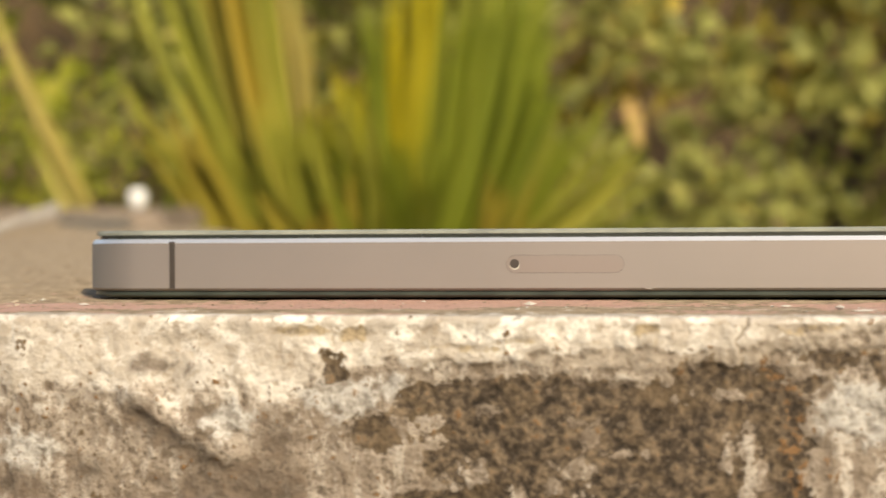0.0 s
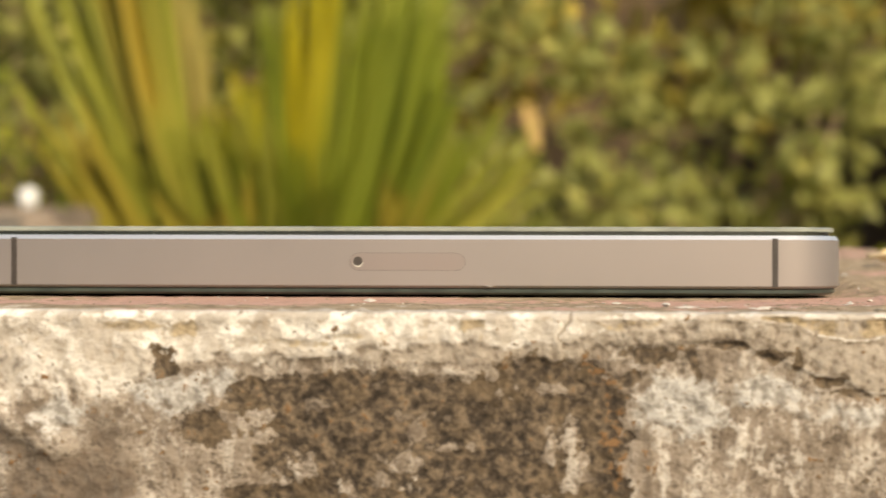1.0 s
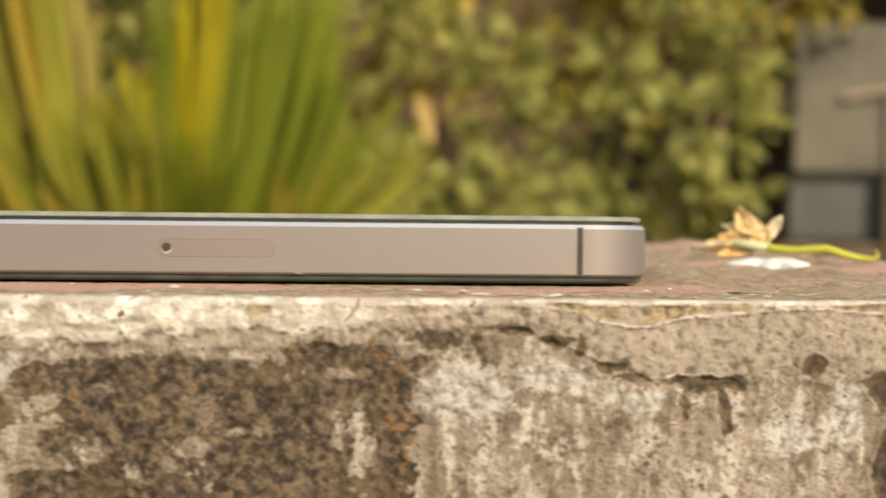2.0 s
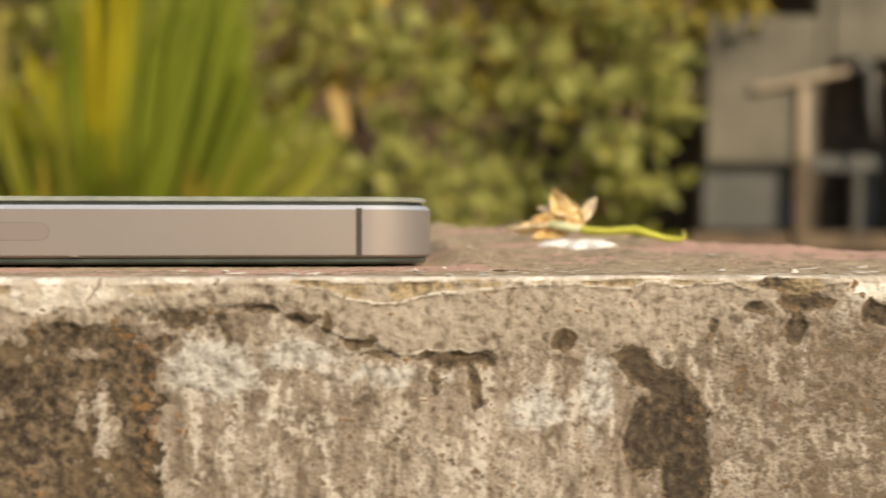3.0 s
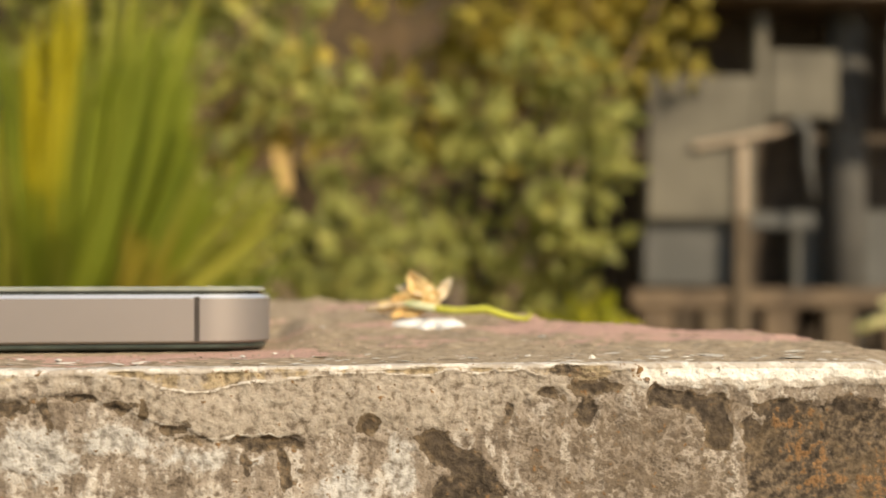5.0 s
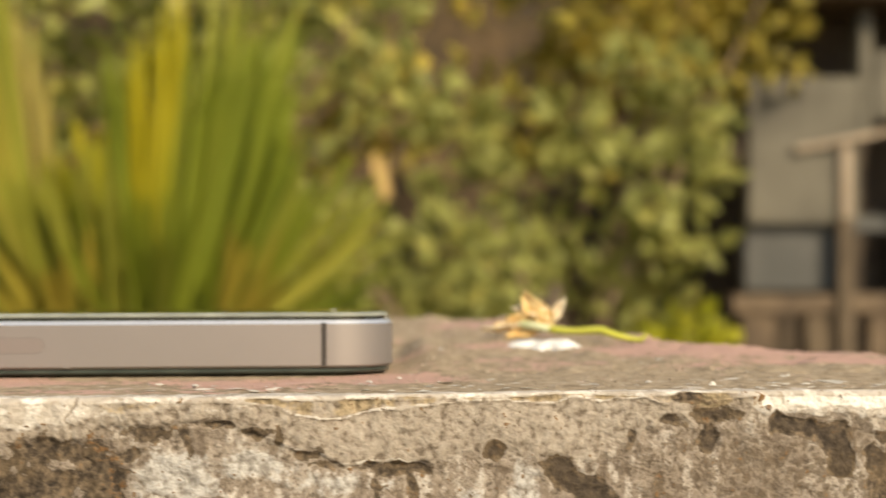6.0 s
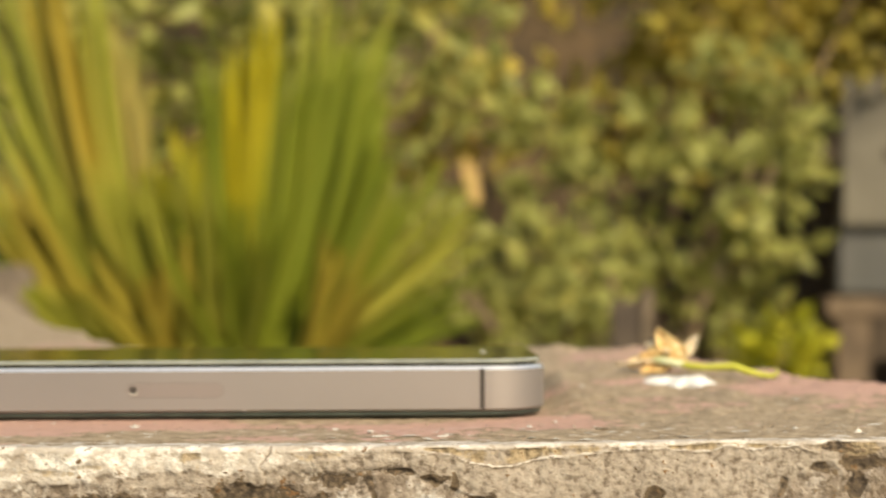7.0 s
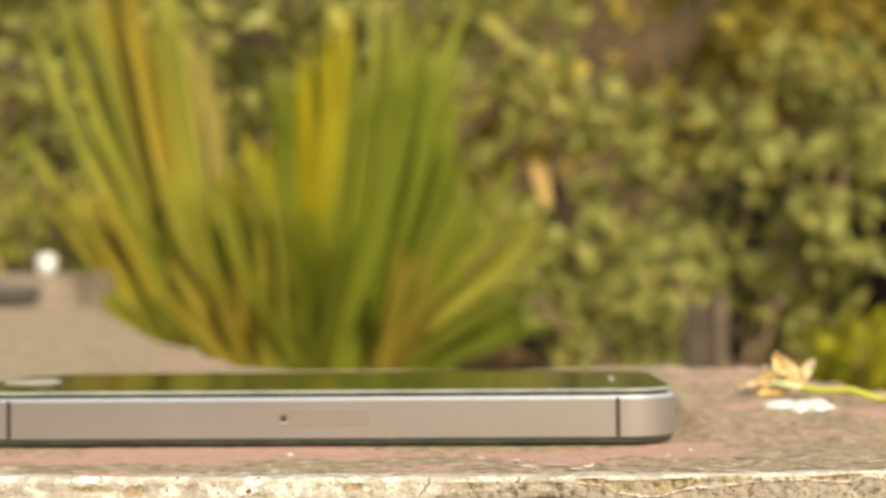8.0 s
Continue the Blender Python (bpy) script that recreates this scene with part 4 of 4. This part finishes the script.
def leaf_cloud(clumps, per, size, seed, spread=1.0):
    """Many small pointed leaves in ragged clumps: centres with radii."""
    r = np.random.default_rng(seed)
    verts, faces = [], []
    shape = np.array([(0, 0, 0), (0.45, 0.33, 0.06), (1, 0, -0.10), (0.45, -0.33, 0.06)])
    for cx, cy, cz, rad in clumps:
        for _ in range(int(per * (rad / 0.2) ** 2)):
            d = r.normal(size=3)
            d /= np.linalg.norm(d)
            rr = rad * (0.35 + 0.65 * r.random() ** 0.5) * spread
            c = np.array([cx, cy, cz]) + d * rr * (1, 0.8, 0.9)
            out = d + r.normal(0, 0.6, 3) + (0, -0.2, 0.25)
            out /= np.linalg.norm(out)
            side = np.cross(out, r.normal(size=3))
            side /= np.linalg.norm(side)
            nrm = np.cross(out, side)
            s = size * r.uniform(0.55, 1.25)
            n = len(verts)
            verts += (c + s * (shape[:, :1] * out + shape[:, 1:2] * side + shape[:, 2:] * nrm)).tolist()
            faces += [(n, n + 1, n + 2), (n, n + 2, n + 3)]
    return verts, faces


def shrub(name, label, base, top, extent, clump_count, per, leaf, material, seed, group="shrubs in the bed", radii=(0.09, 0.20), boughs=()):
    """A shrub: stems from its base and a ragged crown of leaf clumps filling extent round top."""
    r = np.random.default_rng(seed)
    sh = thing(name, label, "shrub", base, group)
    clumps = []
    for k in range(clump_count):
        d = r.uniform(-1, 1, 3)
        c = np.array(top) - base + d * extent
        clumps.append((*c, r.uniform(*radii)))
    for x, z, rad in boughs:
        for _ in range(3):
            c = np.array((x, top[1], z)) - base + r.normal(0, 1, 3) * (rad * 0.45, 0.12, rad * 0.25)
            clumps.append((*c, rad * r.uniform(0.6, 0.95)))
    clump_count = len(clumps)
    for k in range(min(7, clump_count)):
        cx, cy, cz, _ = clumps[k]
        mid = (cx * 0.35 + r.uniform(-0.05, 0.05), cy * 0.35, cz * 0.5)
        part("stem", tube("stem", [(0.02 * k - 0.06, 0, -0.02), mid, (cx, cy, cz)], [0.018, 0.012, 0.004], BARK, 6), sh, "thin brown stem")
    verts, faces = leaf_cloud(clumps, per, leaf, seed + 1)
    part("crown", mesh_of("crown", verts, faces, material, False), sh, "leafy crown")
    return sh


BOUGHS = [(1.17, 0.45, 0.09), (1.12, 0.33, 0.08), (1.13, 0.56, 0.08), (0.18, 0.43, 0.11), (0.32, 0.38, 0.12), (0.47, 0.36, 0.12), (0.63, 0.38, 0.11), (0.78, 0.36, 0.11), (0.03, 0.54, 0.09), (0.88, 0.49, 0.11), (0.98, 0.54, 0.11), (1.08, 0.41, 0.11), (0.74, 0.18, 0.1), (0.9, 0.22, 0.11), (1.01, 0.1, 0.12), (1.1, 0.01, 0.12), (0.86, -0.01, 0.12), (0.63, -0.1, 0.12), (0.77, -0.18, 0.13), (1.01, -0.15, 0.14), (0.5, 0.18, 0.06), (1.12, 0.19, 0.08), (0.88, -0.3, 0.13), (-0.06, 0.34, 0.08)]
BIG = shrub("shrub", "broad green leafy shrub in full sun", (0.71, 4.1, -0.6), (0.62, 4.25, -0.1), (0.45, 0.10, 0.40), 9, 50, 0.10, SHRUB, 21, boughs=BOUGHS)
def dry_frond():
    fr = thing("dry_frond", "pale yellow drooping dry frond on a thin stem", "plant", (1.57, 2.0, -0.62))
    part("stem", tube("stem", [(0, 0, -0.02), (0.02, 0, 0.35), (0, 0, 0.60)], [0.014, 0.011, 0.006], BARK, 8), fr)
    for k, (z, tilt, length) in enumerate(((0.60, 15, 0.54), (0.60, 11, 0.50), (0.59, 19, 0.46))):
        part("blade", petal("blade", length, 0.055, 0.02, 60 + k, PALE_BLADE, 0.002), fr, "", pose(0, 0.02 * k, z, 40, tilt, 180 + 6 * k))


def withered_leaf():
    me = petal("withered_leaf", 0.15, 0.055, 0.5, 90, DEAD_LEAF, 0.002)
    part("withered_leaf", me, BIG, "hanging withered orange leaf", pose(-0.625, -0.46, 0.835, 65, 84, 0))


withered_leaf()
dry_frond()
LOW_BOUGHS = [(-0.02, 0.02, 0.1), (0.09, -0.05, 0.11), (0.23, -0.02, 0.12), (0.37, -0.05, 0.12), (0.49, -0.1, 0.11), (0.16, -0.21, 0.12), (0.32, -0.21, 0.13), (0.46, -0.27, 0.1), (-0.14, -0.19, 0.1), (-0.18, -0.01, 0.08)]
shrub("shrub", "low pale green shrub in front of the others", (0.31, 3.7, -0.6), (0.34, 3.7, -0.25), (0.25, 0.15, 0.15), 4, 60, 0.085, SHRUB, 22, boughs=LOW_BOUGHS)
shrub("shrub", "tall shrub with yellowing leaves", (0.66, 4.8, -0.6), (0.61, 4.8, 0.725), (0.75, 0.3, 0.42), 42, 40, 0.11, SHRUB_WARM, 23)
shrub("shrub", "overhanging shrub with orange and yellow leaves", (1.0, 4.7, -0.6), (1.2, 4.5, 0.675), (0.30, 0.15, 0.13), 20, 48, 0.085, SHRUB_WARM, 28)
shrub("shrub", "dense dark green shrub behind the strap leaves", (-0.725, 4.4, -0.6), (-0.625, 4.4, 0.325), (0.75, 0.3, 0.65), 54, 50, 0.11, SHRUB, 24)
shrub("shrub", "bright yellow green low shrub in sunlight", (-1.42, 3.5, -0.6), (-1.38, 3.5, -0.025), (0.35, 0.3, 0.40), 22, 80, 0.07, SHRUB_BRIGHT, 25)
shrub("shrub", "tall leafy shrub at the bed's end", (-1.67, 4.4, -0.6), (-1.62, 4.4, 0.575), (0.55, 0.3, 0.55), 34, 50, 0.11, SHRUB, 26)
shrub("shrub", "small bright yellow green bush", (0.64, 2.2, -0.6), (0.6, 2.2, -0.185), (0.055, 0.06, 0.035), 8, 520, 0.045, SHRUB_YELLOW, 27, radii=(0.03, 0.06))


# ---- shed and yard at the far side ----
def shed():
    sh = thing("shed", "grey panelled garden shed with a dark doorway", "shed", (-0.055, 0, -0.012))
    part_bm("wall", box_bm(1.46, 1.855, 4.55, 4.62, 0.05, 0.57, 0.006), GREY_PANEL, sh, "flat grey wall panel")
    part_bm("wall", box_bm(1.91, 2.17, 4.55, 4.62, 0.42, 0.665, 0.006), GREY_PANEL, sh, "flat grey wall panel")
    part_bm("corner_post", box_bm(1.857, 1.905, 4.552, 4.625, 0.36, 0.80, 0.006), GREY_PANEL, sh, "upright grey corner post")
    # Dark sheet behind the opening; its colour stands for the shade inside.
    part_bm("back_wall", box_bm(1.42, 3.40, 4.95, 5.05, -0.60, 1.20, 0.01), DARK_WOOD, sh, "backing wall, the doorway's shade put into its dark brown")
    part_bm("base_wall", box_bm(1.46, 1.84, 4.60, 4.70, -0.19, 0.07, 0.008), DARK_GREY, sh, "low grey base wall")
    part_bm("base_wall", box_bm(2.10, 3.20, 4.80, 4.90, -0.25, 0.09, 0.008), DARK_GREY, sh, "low grey base wall")
    part_bm("rail", box_bm(1.84, 2.12, 4.62, 4.68, 0.02, 0.08, 0.006), DARK_GREY, sh, "grey rail across the gap")
    part_bm("sill", box_bm(1.40, 3.20, 4.545, 4.66, -0.27, -0.20, 0.008), BROWN_WOOD, sh, "brown wooden sill")
    # Out of view; overhang added to keep sun off the upper panels.
    part_bm("roof", box_bm(1.48, 3.40, 4.42, 5.40, 0.84, 0.90, 0.01), BROWN_WOOD, sh, "unseen flat roof, its overhang added to shade the panels")
    for k in range(8):
        x = 1.44 + 0.23 * k
        part_bm("plinth_post", box_bm(x, x + 0.12, 4.56, 4.66, -0.62, -0.268, 0.005), MID_WOOD if k % 2 else BROWN_WOOD, sh, "short timber post under the sill")
    return sh


shed()


def t_post():
    tp = thing("wooden_frame", "pale weathered wooden post with a slanting crossbar", "post", (1.747, 4.536, -0.622))
    part_bm("post", box_bm(-0.021, 0.021, -0.014, 0.014, 0.68, 0.935, 0.005), PALE_WOOD, tp, "pale upper post")
    # Same post lower down: the darker wood colour paints the shade on it.
    part_bm("lower_post", box_bm(-0.027, 0.027, -0.014, 0.014, 0, 0.682, 0.005), MID_WOOD, tp, "lower post, its shade put into darker wood")
    bar = part_bm("crossbar", box_bm(-0.165, 0.235, -0.012, 0.012, -0.011, 0.012, 0.004), PALE_WOOD, tp)
    bar.matrix_basis = pose(-0.02, -0.004, 0.952, 0, -11, 0)
    hook = [(0.17, -0.02, 0.985), (0.215, -0.02, 1.015), (0.235, -0.02, 0.98), (0.24, -0.02, 0.86), (0.26, -0.02, 0.74)]
    part("bracket", tube("bracket", hook, [0.016, 0.022, 0.022, 0.018, 0.013], DARK_GREY, 10), tp, "grey bent bracket")


t_post()
pipe = thing("drain_pipe", "dark grey upright drain pipe", "pipe", (2.215, 4.72, -0.62))
part("pipe", tube("pipe", [(0, 0, 0), (0, 0, 0.9), (0, 0, 2.0)], [0.078, 0.078, 0.078], PIPE_GREY, 16), pipe)
sheet = thing("white_board", "white topped tan board standing beside the shed", "board", (2.45, 4.45, -0.64))
part_bm("cap", box_bm(-0.18, 0.6, -0.02, 0.02, 1.325, 1.41, 0.015), OFF_WHITE, sheet, "white rounded cap board")
part_bm("panel", box_bm(-0.19, 0.6, 0.0, 0.03, 1.05, 1.32, 0.005), GREY_PANEL, sheet)
part_bm("leg", box_bm(0.30, 0.36, 0.031, 0.08, 0.0, 1.2, 0.005), PIPE_GREY, sheet)

garden_post = thing("garden_post", "pale wooden stake beside a dark brown plank", "post", (0.501, 3.05, -0.64))
part_bm("stake", box_bm(-0.004, 0.022, -0.02, 0.02, 0.0, 0.53, 0.004), GREY_WOOD, garden_post)
part_bm("plank", box_bm(-0.078, -0.005, -0.012, 0.012, 0.0, 0.50, 0.004), DARK_WOOD, garden_post)

# ---- low wall far to the side ----
low_bm = box_bm(-2.6, -0.86, 2.45, 2.75, -0.62, -0.04, 0.012)
low_me = bpy.data.meshes.new("low_wall")
low_bm.to_mesh(low_me)
low_bm.free()
low_me.materials.append(ROUGH_CONCRETE)
tagged(new("wall_low", low_me), "low brown concrete wall beyond the ledge", "wall", kind="structure")

# Added white body that blurs into a bright highlight disc.
highlight = thing("white_highlight", "small white body added on the low wall as a bright highlight", "pot", (-0.955, 2.58, -0.04))
part("pot", tube("pot", [(0, 0, 0), (0, 0, 0.014), (0, 0, 0.036), (0, 0, 0.043)], [0.014, 0.019, 0.019, 0.012], WHITE_SHEET, 18), highlight)
dark_strip = thing("wall_strip", "dark grey strip set into the low wall's face", "slab", (-1.03, 2.45, -0.085))
part_bm("slab", box_bm(-0.16, 0.11, -0.03, 0.03, 0.003, 0.030, 0.005), DARK_GREY, dark_strip)



def on_screen(r):
    return r.uniform(-0.062, 0.060), r.uniform(0.0015, 0.050)


dust = stones("dust_specks", 60, 0.00006, 0.0002, FLAKE, "tiny dust specks on the phone screen", on_screen, 9)
dust.matrix_basis = pose(0, 0, 0.0098, -2.8, 0, 0)
